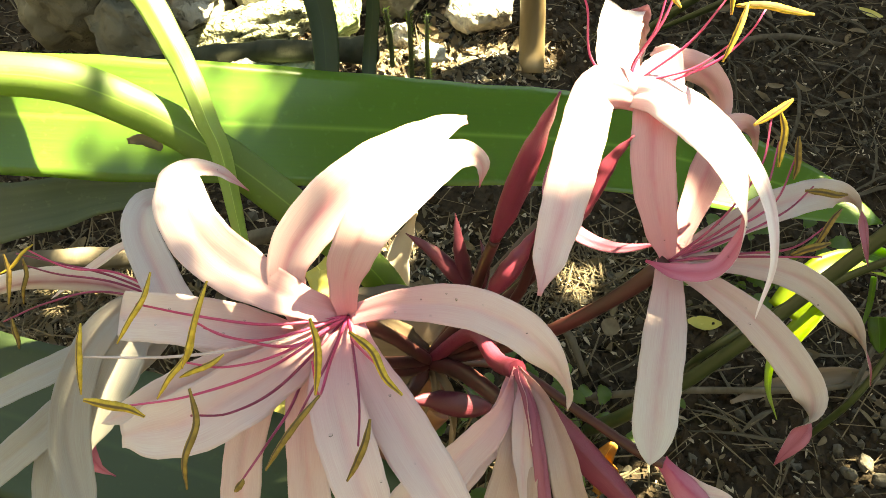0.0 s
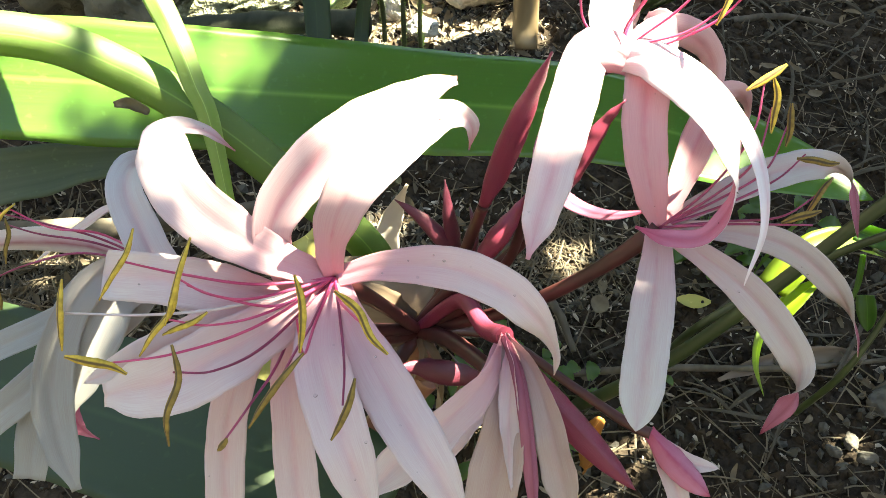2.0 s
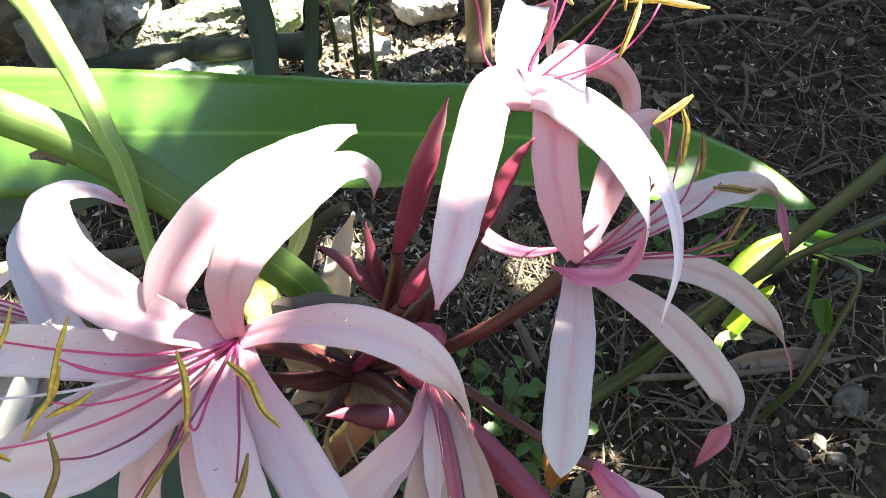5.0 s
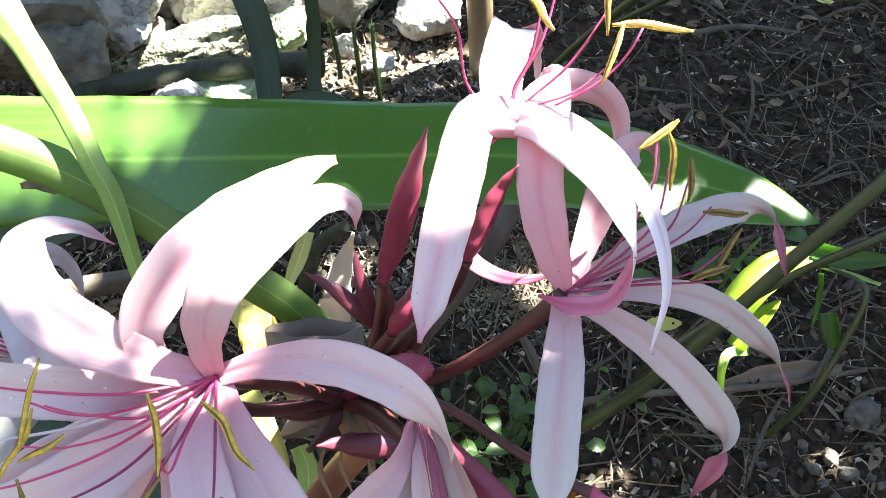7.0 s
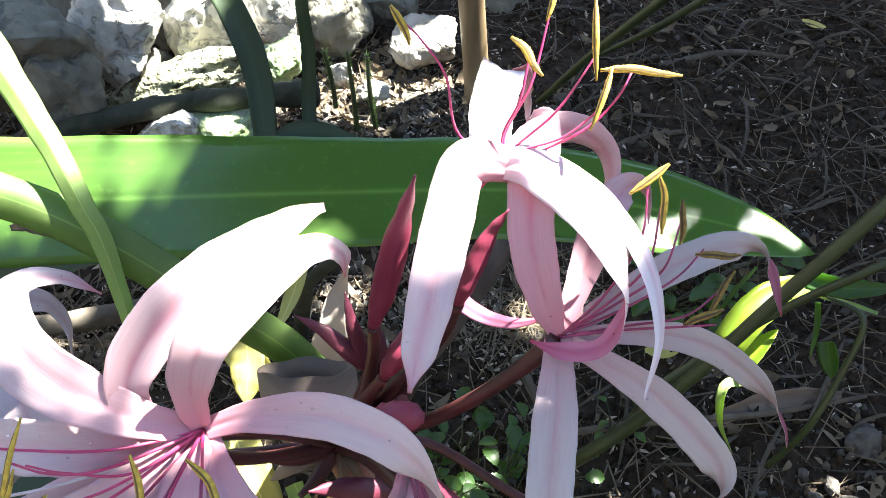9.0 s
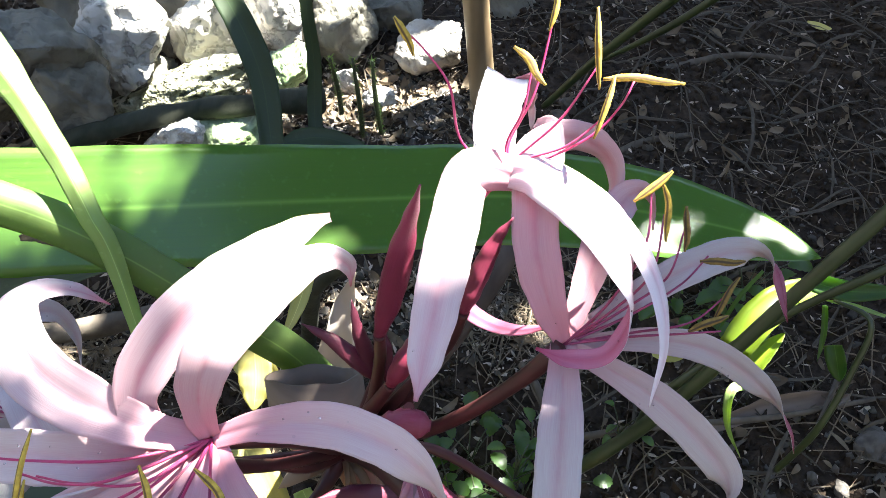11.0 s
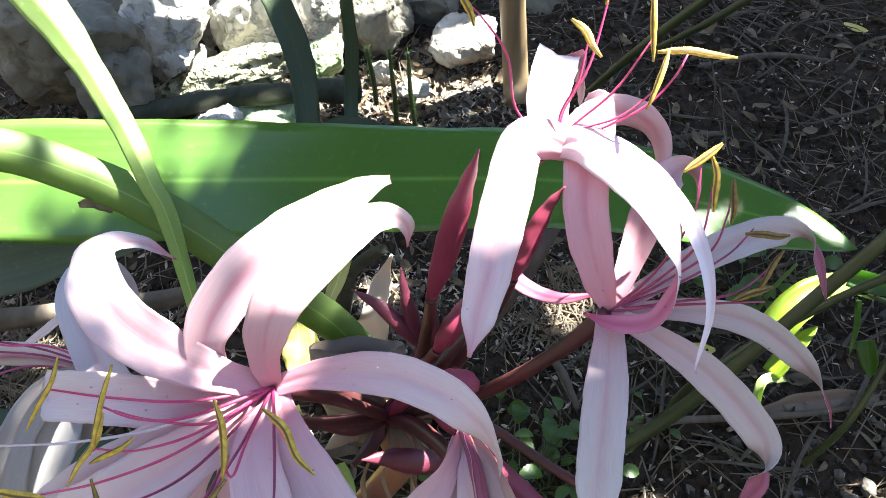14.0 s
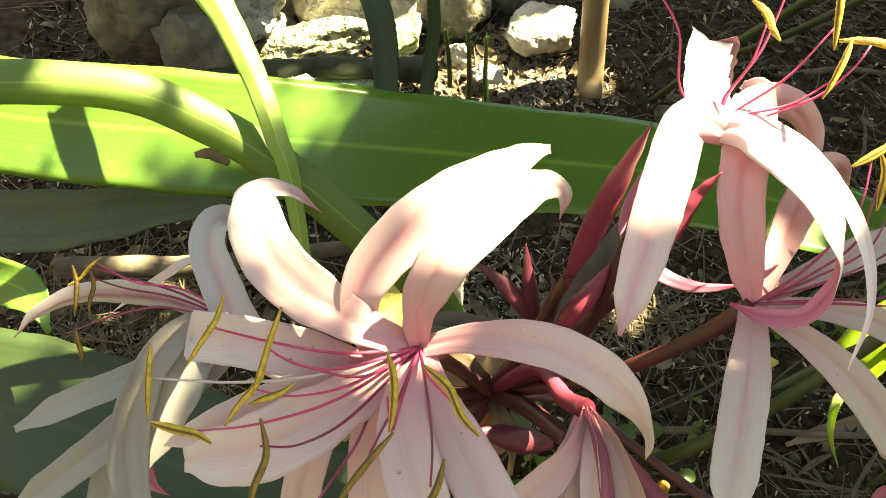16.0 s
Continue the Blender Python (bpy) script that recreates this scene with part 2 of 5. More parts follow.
DRY_LEAF = plain("dry_leaf", (0.085, 0.06, 0.036), (0.16, 0.12, 0.075), 45, 0.75, None, 0.4, 0.002, 0.1)
PEBBLE = plain("pebble_stone", (0.085, 0.076, 0.066), (0.04, 0.035, 0.03), 70, 0.85, None, 0.5, 0.003)

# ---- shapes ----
CAMERA_SIDE = Vector((0.02, 0.0, 1.06))     # camera's standpoint: ribbons and anthers are turned to face its view


def glide(points, count):
    """A smooth line through a few points, at even steps."""
    p = [Vector(q) for q in points]
    p = [p[0] * 2 - p[1]] + p + [p[-1] * 2 - p[-2]]
    fine = []
    for k in range(1, len(p) - 2):
        a, b, c, d = p[k - 1:k + 3]
        for j in range(24):
            t = j / 24
            fine.append(0.5 * ((2 * b) + (c - a) * t + (2 * a - 5 * b + 4 * c - d) * t * t + (3 * b - a - 3 * c + d) * t ** 3))
    fine.append(p[-2])
    far = [0.0]
    for a, b in zip(fine, fine[1:]):
        far.append(far[-1] + (b - a).length)
    out, k = [], 0
    for j in range(count):
        s = far[-1] * j / (count - 1)
        while k < len(far) - 2 and far[k + 1] < s:
            k += 1
        f = (s - far[k]) / max(far[k + 1] - far[k], 1e-9)
        out.append(fine[k].lerp(fine[k + 1], min(max(f, 0), 1)))
    return out


def smooth(a, b, x):
    t = min(max((x - a) / (b - a), 0), 1)
    return t * t * (3 - 2 * t)


def petal_profile(t, base=0.5, blunt=0.45):
    w = base + (1 - base) * smooth(0.0, 0.45, t)
    if t > 1 - blunt:
        s = (t - 1 + blunt) / blunt
        w *= 0.93 * max(1 - s ** 2.3, 0) ** 0.85 + 0.07 * (1 - s)
    return max(w, 0.02)


def strap_profile(t, tip=0.45):
    w = 0.85 + 0.15 * smooth(0, 0.3, t)
    if t > 1 - tip:
        s = (t - 1 + tip) / tip
        w *= max(1 - s ** 1.9, 0) ** 0.8
    return max(w, 0.015)


def spread(values, t):
    """A value between those of a list that is laid out evenly from base to tip."""
    f = min(max(t, 0), 1) * (len(values) - 1)
    k = min(int(f), len(values) - 2)
    return values[k] + (values[k + 1] - values[k]) * smooth(0, 1, f - k)


def band_profile(t):
    return 1.0


def ribbon(points, width, profile=petal_profile, turn=(0, 0), cup=0.25, thick=0.0009, wave=0.0, count=30, across=8, seed=0, face=None, fold=0.0, tip=0.0, tip_at=(0.68, 0.9), groove=0.0):
    """A strap with an upper and a lower skin. It shows its upper skin towards CAMERA_SIDE, turned about its length by degrees from base to tip."""
    line = glide(points, count)
    bm = bmesh.new()
    uv = bm.loops.layers.uv.new("UVMap")
    rnd = random.Random(seed)
    ph = [rnd.uniform(0, 6.3) for _ in range(4)]
    top, low = [], []
    for k, p in enumerate(line):
        t = k / (count - 1)
        tan = (line[min(k + 1, count - 1)] - line[max(k - 1, 0)]).normalized()
        n = (face.copy() if face is not None else (CAMERA_SIDE - p)).normalized()
        n = (n - tan * n.dot(tan)).normalized()
        n.rotate(Matrix.Rotation(radians(spread(turn, t) + tip * smooth(tip_at[0], tip_at[1], t)), 3, tan))
        side = tan.cross(n)
        w = width * 0.5 * profile(t)
        ra, rb = [], []
        for j in range(across + 1):
            s = 2 * j / across - 1
            lift = cup * w * (s * s - 0.3) + fold * w * abs(s)
            lift -= groove * w * (math.exp(-(s / 0.16) ** 2) - 0.35 * math.exp(-((abs(s) - 0.45) / 0.2) ** 2))
            lift += wave * w * abs(s) ** 1.5 * (math.sin(17 * t + ph[0] + (1.9 if s > 0 else 0)) * 0.6 + math.sin(31 * t + ph[1] + s) * 0.4)
            edge = s * w * (1 + 0.012 * math.sin(41 * t + ph[2] + 2 * s) + 0.008 * math.sin(83 * t + ph[3]))
            q = p + side * edge + n * lift
            th = thick * (1 - 0.75 * s * s)
            ra.append(bm.verts.new(q + n * th * 0.5))
            rb.append(bm.verts.new(q - n * th * 0.5))
        top.append(ra)
        low.append(rb)
    def quad(vs, mat, uvs):
        f = bm.faces.new(vs)
        f.material_index, f.smooth = mat, True
        for l, c in zip(f.loops, uvs):
            l[uv].uv = c
    for k in range(count - 1):
        for j in range(across):
            c = [(j / across, k / (count - 1)), ((j + 1) / across, k / (count - 1)), ((j + 1) / across, (k + 1) / (count - 1)), (j / across, (k + 1) / (count - 1))]
            quad([top[k][j], top[k][j + 1], top[k + 1][j + 1], top[k + 1][j]], 0, c)
            quad([low[k][j], low[k + 1][j], low[k + 1][j + 1], low[k][j + 1]], 1, [c[0], c[3], c[2], c[1]])
        for j in (0, across):
            c = [(j / across, k / (count - 1))] * 2 + [(j / across, (k + 1) / (count - 1))] * 2
            quad([top[k][j], low[k][j], low[k + 1][j], top[k + 1][j]], 0, c)
    for k in (0, count - 1):
        for j in range(across):
            quad([top[k][j], low[k][j], low[k][j + 1], top[k][j + 1]], 0, [(j / across, k / (count - 1))] * 4)
    bm.normal_update()
    bmesh.ops.recalc_face_normals(bm, faces=bm.faces)
    return bm


def tube(points, radii, count=24, sides=10, flat=1.0, lobes=0.0, bumpy=0.0, seed=0):
    """A round stalk along a smooth line; radii are spread evenly along it."""
    line = glide(points, count)
    bm = bmesh.new()
    uv = bm.loops.layers.uv.new("UVMap")
    rings = []
    side = None
    for k, p in enumerate(line):
        t = k / (count - 1)
        tan = (line[min(k + 1, count - 1)] - line[max(k - 1, 0)]).normalized()
        if side is None:
            side = tan.orthogonal().normalized()
        side = (side - tan * side.dot(tan)).normalized()
        up = tan.cross(side)
        f = t * (len(radii) - 1)
        i = min(int(f), len(radii) - 2)
        r = radii[i] + (radii[i + 1] - radii[i]) * smooth(0, 1, f - i)
        ring = []
        for j in range(sides):
            a = 2 * math.pi * j / sides
            q = r * (1 + lobes * math.cos(2 * a))
            if bumpy:
                q *= 1 + bumpy * noise.noise(Vector((math.cos(a) * 1.3 + seed, math.sin(a) * 1.3, t * 9 + seed)))
            ring.append(bm.verts.new(p + side * math.cos(a) * q + up * math.sin(a) * q * flat))
        rings.append(ring)
    for k in range(count - 1):
        for j in range(sides):
            f = bm.faces.new([rings[k][j], rings[k][(j + 1) % sides], rings[k + 1][(j + 1) % sides], rings[k + 1][j]])
            f.smooth = True
            for l, c in zip(f.loops, ((j, k), (j + 1, k), (j + 1, k + 1), (j, k + 1))):
                l[uv].uv = (c[0] / sides, c[1] / (count - 1))
    for ring in (rings[0][::-1], rings[-1]):
        bm.faces.new(ring)
    return bm


def mesh_of(name, bm, mats, origin=Vector((0, 0, 0))):
    bmesh.ops.translate(bm, verts=bm.verts, vec=-origin)
    me = bpy.data.meshes.new(name)
    bm.to_mesh(me)
    bm.free()
    for m in (mats if isinstance(mats, (list, tuple)) else [mats]):
        me.materials.append(m)
    return me


def root(name, place, label, category, group="", kind=""):
    ob = new(name)
    ob.location = place
    return tagged(ob, label, category, group, kind)


ORIGIN = {}


def part(name, bm, mats, parent, label=""):
    """One mesh under a thing or under a part."""
    o = ORIGIN[parent.name] if parent.name in ORIGIN else Vector(parent.location)
    ob = new(name, mesh_of(name, bm, mats, o))
    ob.parent = parent
    ORIGIN[ob.name] = o
    return tagged(ob, label)


def thing(name, bm, mats, label, category, group="", kind="", place=None):
    """One mesh that is a thing of its own."""
    o = Vector(place) if place is not None else sum((v.co for v in bm.verts), Vector()) / len(bm.verts)
    ob = new(name, mesh_of(name, bm, mats, o))
    ob.location = o
    return tagged(ob, label, category, group, kind)


# ---- ground ----
def ground_height(x, y):
    v = Vector((x, y, 0))
    near = 1 - smooth(2.5, 6.0, math.hypot(x, y - 1))
    return near * (0.018 * noise.noise(v * 5) + 0.010 * noise.noise(v * 17) + 0.005 * noise.noise(v * 60))


def build_ground():
    bm = bmesh.new()
    n = 220
    axis = [(2 * k / n - 1) for k in range(n + 1)]
    axis = [math.copysign(1.5 * abs(s) + 78 * abs(s) ** 9, s) for s in axis]
    grid = [[bm.verts.new((x, 1.0 + y, ground_height(x, 1.0 + y))) for x in axis] for y in axis]
    for a, b in zip(grid, grid[1:]):
        for j in range(n):
            bm.faces.new((a[j], a[j + 1], b[j + 1], b[j])).smooth = True
    return thing("ground", bm, SOIL, "dark crumbly garden soil with gravel and litter", "ground", kind="structure", place=(0, 0, 0))


build_ground()


def wall(name, a, b, height, thick=0.2):
    bm = bmesh.new()
    a, b = Vector(a), Vector(b)
    d = (b - a).normalized()
    side = Vector((-d.y, d.x, 0)) * thick / 2
    bmesh.ops.create_cube(bm, size=1)
    m = Matrix((((b - a).x, side.x * 2, 0, 0), ((b - a).y, side.y * 2, 0, 0), (0, 0, height, 0), (0, 0, 0, 1)))
    bmesh.ops.transform(bm, matrix=Matrix.Translation((a + b) / 2 + Vector((0, 0, height / 2 - 0.03))) @ m, verts=bm.verts)
    bmesh.ops.bevel(bm, geom=bm.edges[:], offset=0.015, segments=2, affect='EDGES')
    thing(name, bm, STONE_BROWN_SHADED, "plain brown wall, added unseen to block low sky light", "wall", kind="structure")


# unseen walls, added to cut low sky light on bed and petals
wall("shade_wall_north", (-2.7, 4.7, 0), (4.5, 4.7, 0), 2.3)
wall("shade_wall_west", (-2.6, -1.5, 0), (-2.6, 4.6, 0), 2.3)
wall("shade_wall_east", (4.4, -1.5, 0), (4.4, 4.6, 0), 2.3)
wall("shade_wall_south", (-2.7, -1.6, 0), (4.5, -1.6, 0), 2.3)


# ---- rocks ----
def rock(points_seed, place, size, turn, mat, label, name="rock", rough=0.3, cuts=5):
    bm = bmesh.new()
    bmesh.ops.create_icosphere(bm, subdivisions=cuts, radius=1)
    s = Vector((points_seed * 3.7, points_seed * 1.3, points_seed))
    for v in bm.verts:
        c = v.co.copy()
        # chipped faces: pull towards a few cutting planes
        rnd = random.Random(points_seed)
        for _ in range(9):
            d = Vector((rnd.gauss(0, 1), rnd.gauss(0, 1), rnd.gauss(0, 1))).normalized()
            over = c.dot(d) - rnd.uniform(0.42, 0.75)
            if over > 0:
                c -= d * over * 0.9
        c += v.co * (rough * 0.5 * noise.noise(c * 1.7 + s) + rough * 0.25 * noise.noise(c * 5 + s) + rough * 0.16 * noise.noise(c * 13 + s) + rough * 0.12 * noise.noise(c * 31 + s))
        v.co = Vector((c.x * size[0], c.y * size[1], c.z * size[2]))
    bmesh.ops.transform(bm, matrix=pose(*place, *turn), verts=bm.verts)
    for f in bm.faces:
        f.smooth = True
    return thing(name, bm, mat, label, "rock", "rocks along the bed's edge")


ROCKS = [
    (1, (-0.6116, 1.1736, 0.2414), (0.115, 0.12, 0.15), (25, 0, 20), STONE_BROWN_SHADED, "large dark rough rock in shade"),
    (2, (-0.5121, 1.3239, 0.1772), (0.1, 0.1, 0.125), (20, 15, 10), STONE_SUNLIT, "pale angular rock lit by the sun"),
    (3, (-0.3855, 1.4263, 0.1373), (0.082, 0.08, 0.115), (10, -12, 40), STONE_SUNLIT, "pale angular rock lit by the sun"),
    (4, (-0.4322, 1.2941, 0.0967), (0.175, 0.07, 0.055), (0, -8, 12), STONE_MOSS, "crumbly moss-covered rubble under the rocks"),
    (5, (-0.1617, 1.5901, 0.0738), (0.105, 0.09, 0.1), (0, 10, -20), STONE_BROWN_SHADED, "brown angular rock partly in sun"),
    (6, (0.0244, 1.5361, 0.0406), (0.092, 0.085, 0.088), (15, 20, 30), STONE_GREY, "rounded grey rock with a sunlit top"),
    (7, (-0.2504, 1.4267, 0.0582), (0.052, 0.055, 0.072), (0, 20, 0), STONE_GREEN, "rock with green algae in the sun"),
    (8, (-0.3161, 1.1966, 0.0903), (0.078, 0.06, 0.045), (0, 0, 30), STONE_GREEN, "rock with green algae in the sun"),
    (9, (-0.3932, 1.1250, 0.1272), (0.055, 0.05, 0.045), (0, 0, -20), STONE_SUNLIT, "small pale rock on the soil"),
    (10, (-0.3060, 1.5675, 0.0917), (0.075, 0.08, 0.11), (0, 0, 50), STONE_SUNLIT, "pale angular rock lit by the sun"),
    (11, (-0.1426, 1.4307, 0.0363), (0.028, 0.03, 0.035), (0, 0, 50), STONE_SUNLIT, "small pale rock on the soil"),
    (12, (0.2057, 1.7993, -0.0273), (0.14, 0.1, 0.09), (0, 0, 10), STONE_BROWN_SHADED, "brown angular rock in shade"),
    (13, (-0.6330, 1.5017, 0.2029), (0.15, 0.12, 0.16), (0, 0, 70), STONE_BROWN_SHADED, "large dark rough rock in shade"),
    (14, (-0.5531, 1.1360, 0.2077), (0.085, 0.09, 0.12), (20, 5, 0), STONE_BROWN_SHADED, "large dark rough rock in shade"),
    # dark filler standing in for the shadowed hole between paler rocks
    (15, (-0.4796, 1.5458, 0.1099), (0.12, 0.08, 0.13), (0, 0, 30), STONE_BROWN_SHADED, "rock added to fill a shadowed gap, coloured dark"),
    (16, (-0.2558, 1.7108, 0.0882), (0.12, 0.09, 0.13), (0, 0, 15), STONE_MOSS, "crumbly pale rubble between rocks"),
    (17, (-0.0685, 1.3784, 0.0437), (0.04, 0.03, 0.02), (0, 0, 15), STONE_SUNLIT, "small pale rock on the soil"),
    (18, (-0.0682, 1.7388, -0.0191), (0.13, 0.1, 0.11), (0, 10, 75), STONE_BROWN_SHADED, "brown angular rock in shade"),
    (19, (-0.5197, 1.3371, 0.0806), (0.13, 0.08, 0.09), (0, 0, 5), STONE_BROWN_SHADED, "rock added to fill a shadowed gap, coloured dark"),
]
for r in ROCKS:
    rock(*r)

thing("log", tube([(-0.5636, 1.0141, 0.1907), (-0.4709, 1.0975, 0.1736), (-0.3679, 1.1836, 0.1455), (-0.2634, 1.2345, 0.126), (-0.1652, 1.2828, 0.1039)], [0.014, 0.017, 0.018, 0.02, 0.027], 40, 14, 1.0, 0, 0.25, 3), BARK_SHADED,
      "mossy branch lying against the rocks, darkened for shade", "branch")
thing("branch", tube([(-0.619, 0.7124, 0.0927), (-0.5333, 0.7374, 0.0877), (-0.4316, 0.7703, 0.0765), (-0.2296, 0.8474, 0.0768), (-0.133, 0.8992, 0.0553)], [0.014, 0.016, 0.014, 0.012, 0.008], 50, 12, 1.0, 0, 0.3, 8), BARK,
      "weathered grey-brown branch lying on the soil", "branch")
thing("woody_stem", tube([(0.1618, 0.7734, 0.3198), (0.1236, 0.6986, 0.3184), (0.0777, 0.6303, 0.2958), (0.0255, 0.5824, 0.2374), (-0.0203, 0.6329, 0)], [0.012, 0.017, 0.020, 0.022, 0.025], 40, 12, 1, 0, 0.2, 5), STEM_BROWN,
      "leaning brown woody stem behind the flower stalks", "stem")
thing("dark_post", tube([(-0.0918, 0.6987, 0.3153), (-0.0942, 0.6769, 0.2681), (-0.1345, 0.7806, 0)], [0.011, 0.011, 0.012], 20, 10, 1, 0, 0.1, 6), BARK_SHADED, "thin dark upright stick in the soil", "stick")
thing("bamboo_stake", tube([(0.1375, 1.4048, 0.0016), (0.1288, 1.4381, 0.0697), (0.0938, 1.4498, 0.33)], [0.026, 0.025, 0.025], 30, 16), BAMBOO, "brown bamboo stake upright in the soil", "stake")

thing("twig_fork", tube([(-0.0918, 0.6742, 0.2928), (-0.0708, 0.6753, 0.3213), (-0.0465, 0.6732, 0.3469)], [0.009, 0.008, 0.007], 14, 8, 1, 0, 0.1, 6), BARK_SHADED, "short dark twig forking from an upright stick", "stick")

# ---- the crinum lily ----
lily = root("crinum_lily", (0.004, 0.6339, 0), "flowering crinum lily with pink-white spider flowers and strap leaves", "plant")


def petal(flower, points, width, seed, turn=(0, 0), cup=0.14, wave=0.05, back=PETAL_BACK, base=0.5, blunt=0.45, front=PETAL, fold=0.0, tip=0.0, tip_at=(0.68, 0.9), groove=0.075):
    """width: the widest, with the usual outline, or a list of widths from base to tip."""
    if isinstance(width, list):
        shape, width = (lambda t, w=width: spread(w, t)), 1.0
    else:
        shape = lambda t: petal_profile(t, base, blunt)
    return part("petal", ribbon(points, width, shape, turn, cup, 0.0007, wave, 52, 14, seed, None, fold, tip, tip_at, groove), [front, back], flower)


def stamen(head, points, tips, dark=False, wine=False, pale=False):
    """A thread and, across its end, the long anther. pale: the thread is coloured as if sunlit."""
    thread = part("filament", tube(points, [0.00075, 0.00065, 0.00045], 28, 6), FILAMENT_SUNLIT if pale else FILAMENT_DARK if dark or wine else FILAMENT, head)
    a, b = Vector(tips[0]), Vector(tips[1])
    bow = (CAMERA_SIDE - a).normalized() * (b - a).length * 0.06 + Vector((0.0008, 0, 0.0006))
    rnd = random.Random(round(a.x * 1e4) + 7 * round(b.y * 1e4))
    side = (b - a).cross(bow).normalized() * (b - a).length
    part("anther", tube([a, a.lerp(b, 0.35) + bow + side * rnd.uniform(-0.06, 0.06), a.lerp(b, 0.7) + bow * 0.8 + side * rnd.uniform(-0.05, 0.05), b], [0.0006, 0.0014, 0.0016, 0.0013, 0.0005], 16, 10, 0.75, 0.22, 0.15, len(points) + a.x * 50), ANTHER_DARK if dark else ANTHER, head)
    return thread


def bud(points, width, label="", mat=None):
    """A closed, long-pointed bud, ribbed where the petals meet."""
    r = width / 2
    return part("bud", tube(points, [r * 0.45, r * 0.9, r, r * 0.85, r * 0.5, r * 0.08], 30, 18, 0.85, 0.10, 0.08, width * 900), mat or BUD, lily, label)


def stalk(points, radii, mat, label="", name="pedicel"):
    return part(name, tube(points, radii, 30, 12, 1.0, 0.0, 0.06, radii[0] * 999), mat, lily, label)


def flower(points, radii, label=""):
    return part("flower", tube(points, radii, 16, 10), PEDICEL, lily, label)


# flower heads: each tube ends in six petals
HEART_A = (-0.0388, 0.2212, 0.7517)
HEART_B = (-0.0534, 0.2191, 0.7341)
HEART_C = (0.0857, 0.338, 0.7979)
HEART_D = (0.1151, 0.2871, 0.7384)
HEART_E = (-0.1313, 0.2604, 0.6865)
HEART_F = (0.0466, 0.2508, 0.6783)
HUB = (-0.0007, 0.308, 0.589)

fa = flower([HUB, (-0.0206, 0.2664, 0.6718), HEART_A], [0.004, 0.0035, 0.0045], "open pink and white flower with recurved petals")
petal(fa, [(-0.0391, 0.2214, 0.7515), (-0.0543, 0.2179, 0.7613), (-0.0696, 0.2180, 0.7689), (-0.0905, 0.2225, 0.7788), (-0.1040, 0.2286, 0.7888), (-0.1116, 0.2379, 0.7963), (-0.1186, 0.2575, 0.7902), (-0.1166, 0.2734, 0.7814), (-0.1088, 0.2818, 0.7715), (-0.0981, 0.2859, 0.7569)], [0.008, 0.0135, 0.019, 0.0245, 0.0250, 0.0235, 0.0185, 0.0125, 0.0085, 0.001], 1, (10, 6, 0, 0, -8, -25, -45, -52, -55), 0.2, back=PETAL_PINK, front=PETAL_TIP)
petal(fa, [(-0.0391, 0.2214, 0.7515), (-0.0407, 0.2223, 0.7703), (-0.0378, 0.2236, 0.7895), (-0.0314, 0.2295, 0.8048), (-0.0182, 0.2439, 0.8143), (-0.0048, 0.2638, 0.8127), (0.0065, 0.2786, 0.8043), (0.0139, 0.2853, 0.7918), (0.0140, 0.2868, 0.7762)], [0.009, 0.013, 0.0185, 0.021, 0.021, 0.018, 0.0125, 0.0085, 0.001], 2, (0, 0, 0, 0, 0, -8, -25, -45), 0.24, back=PETAL_PINK, front=PETAL_TIP)
petal(fa, [HEART_A, (-0.0178, 0.2208, 0.7645), (0.0113, 0.2179, 0.7726), (0.0346, 0.2108, 0.7717), (0.0506, 0.2032, 0.7626), (0.0599, 0.1956, 0.7521), (0.0616, 0.1922, 0.74)], 0.0185, 3, (-10, 10), 0.16, tip=60)
petal(fa, [HEART_A, (-0.0269, 0.1983, 0.7479), (-0.009, 0.1739, 0.7414), (0.013, 0.1492, 0.7295), (0.0303, 0.1367, 0.7055)], 0.0235, 4, (0, 0), 0.16)
petal(fa, [HEART_A, (-0.041, 0.192, 0.7503), (-0.0329, 0.1684, 0.746), (-0.0205, 0.146, 0.7333), (-0.0074, 0.1298, 0.7062)], 0.0235, 5, (0, 10), 0.16)
petal(fa, [HEART_A, (-0.0628, 0.1936, 0.7478), (-0.0829, 0.1753, 0.7452), (-0.0998, 0.1652, 0.7405), (-0.1265, 0.1632, 0.7283)], [0.008, 0.0175, 0.0230, 0.0280, 0.0285, 0.0240, 0.0100], 6, (0, 0), 0.2, 0.13)

fb = flower([HUB, (-0.0323, 0.2613, 0.6544), HEART_B], [0.004, 0.0035, 0.0045], "open pale flower, its petals spread sideways")
petal(fb, [(-0.0535, 0.2194, 0.7340), (-0.0945, 0.2278, 0.7093), (-0.1259, 0.2416, 0.7072), (-0.1468, 0.2661, 0.7115), (-0.1626, 0.2907, 0.7121), (-0.1665, 0.3141, 0.7066), (-0.1599, 0.3317, 0.6888), (-0.1553, 0.3340, 0.6636), (-0.1530, 0.3226, 0.6478)], [0.008, 0.014, 0.019, 0.021, 0.0205, 0.019, 0.017, 0.012, 0.001], 7, (0, 0, 0, 0, -10, -35, -55, -60), 0.2, back=PETAL_PINK, front=PETAL_PALE_SHADE)
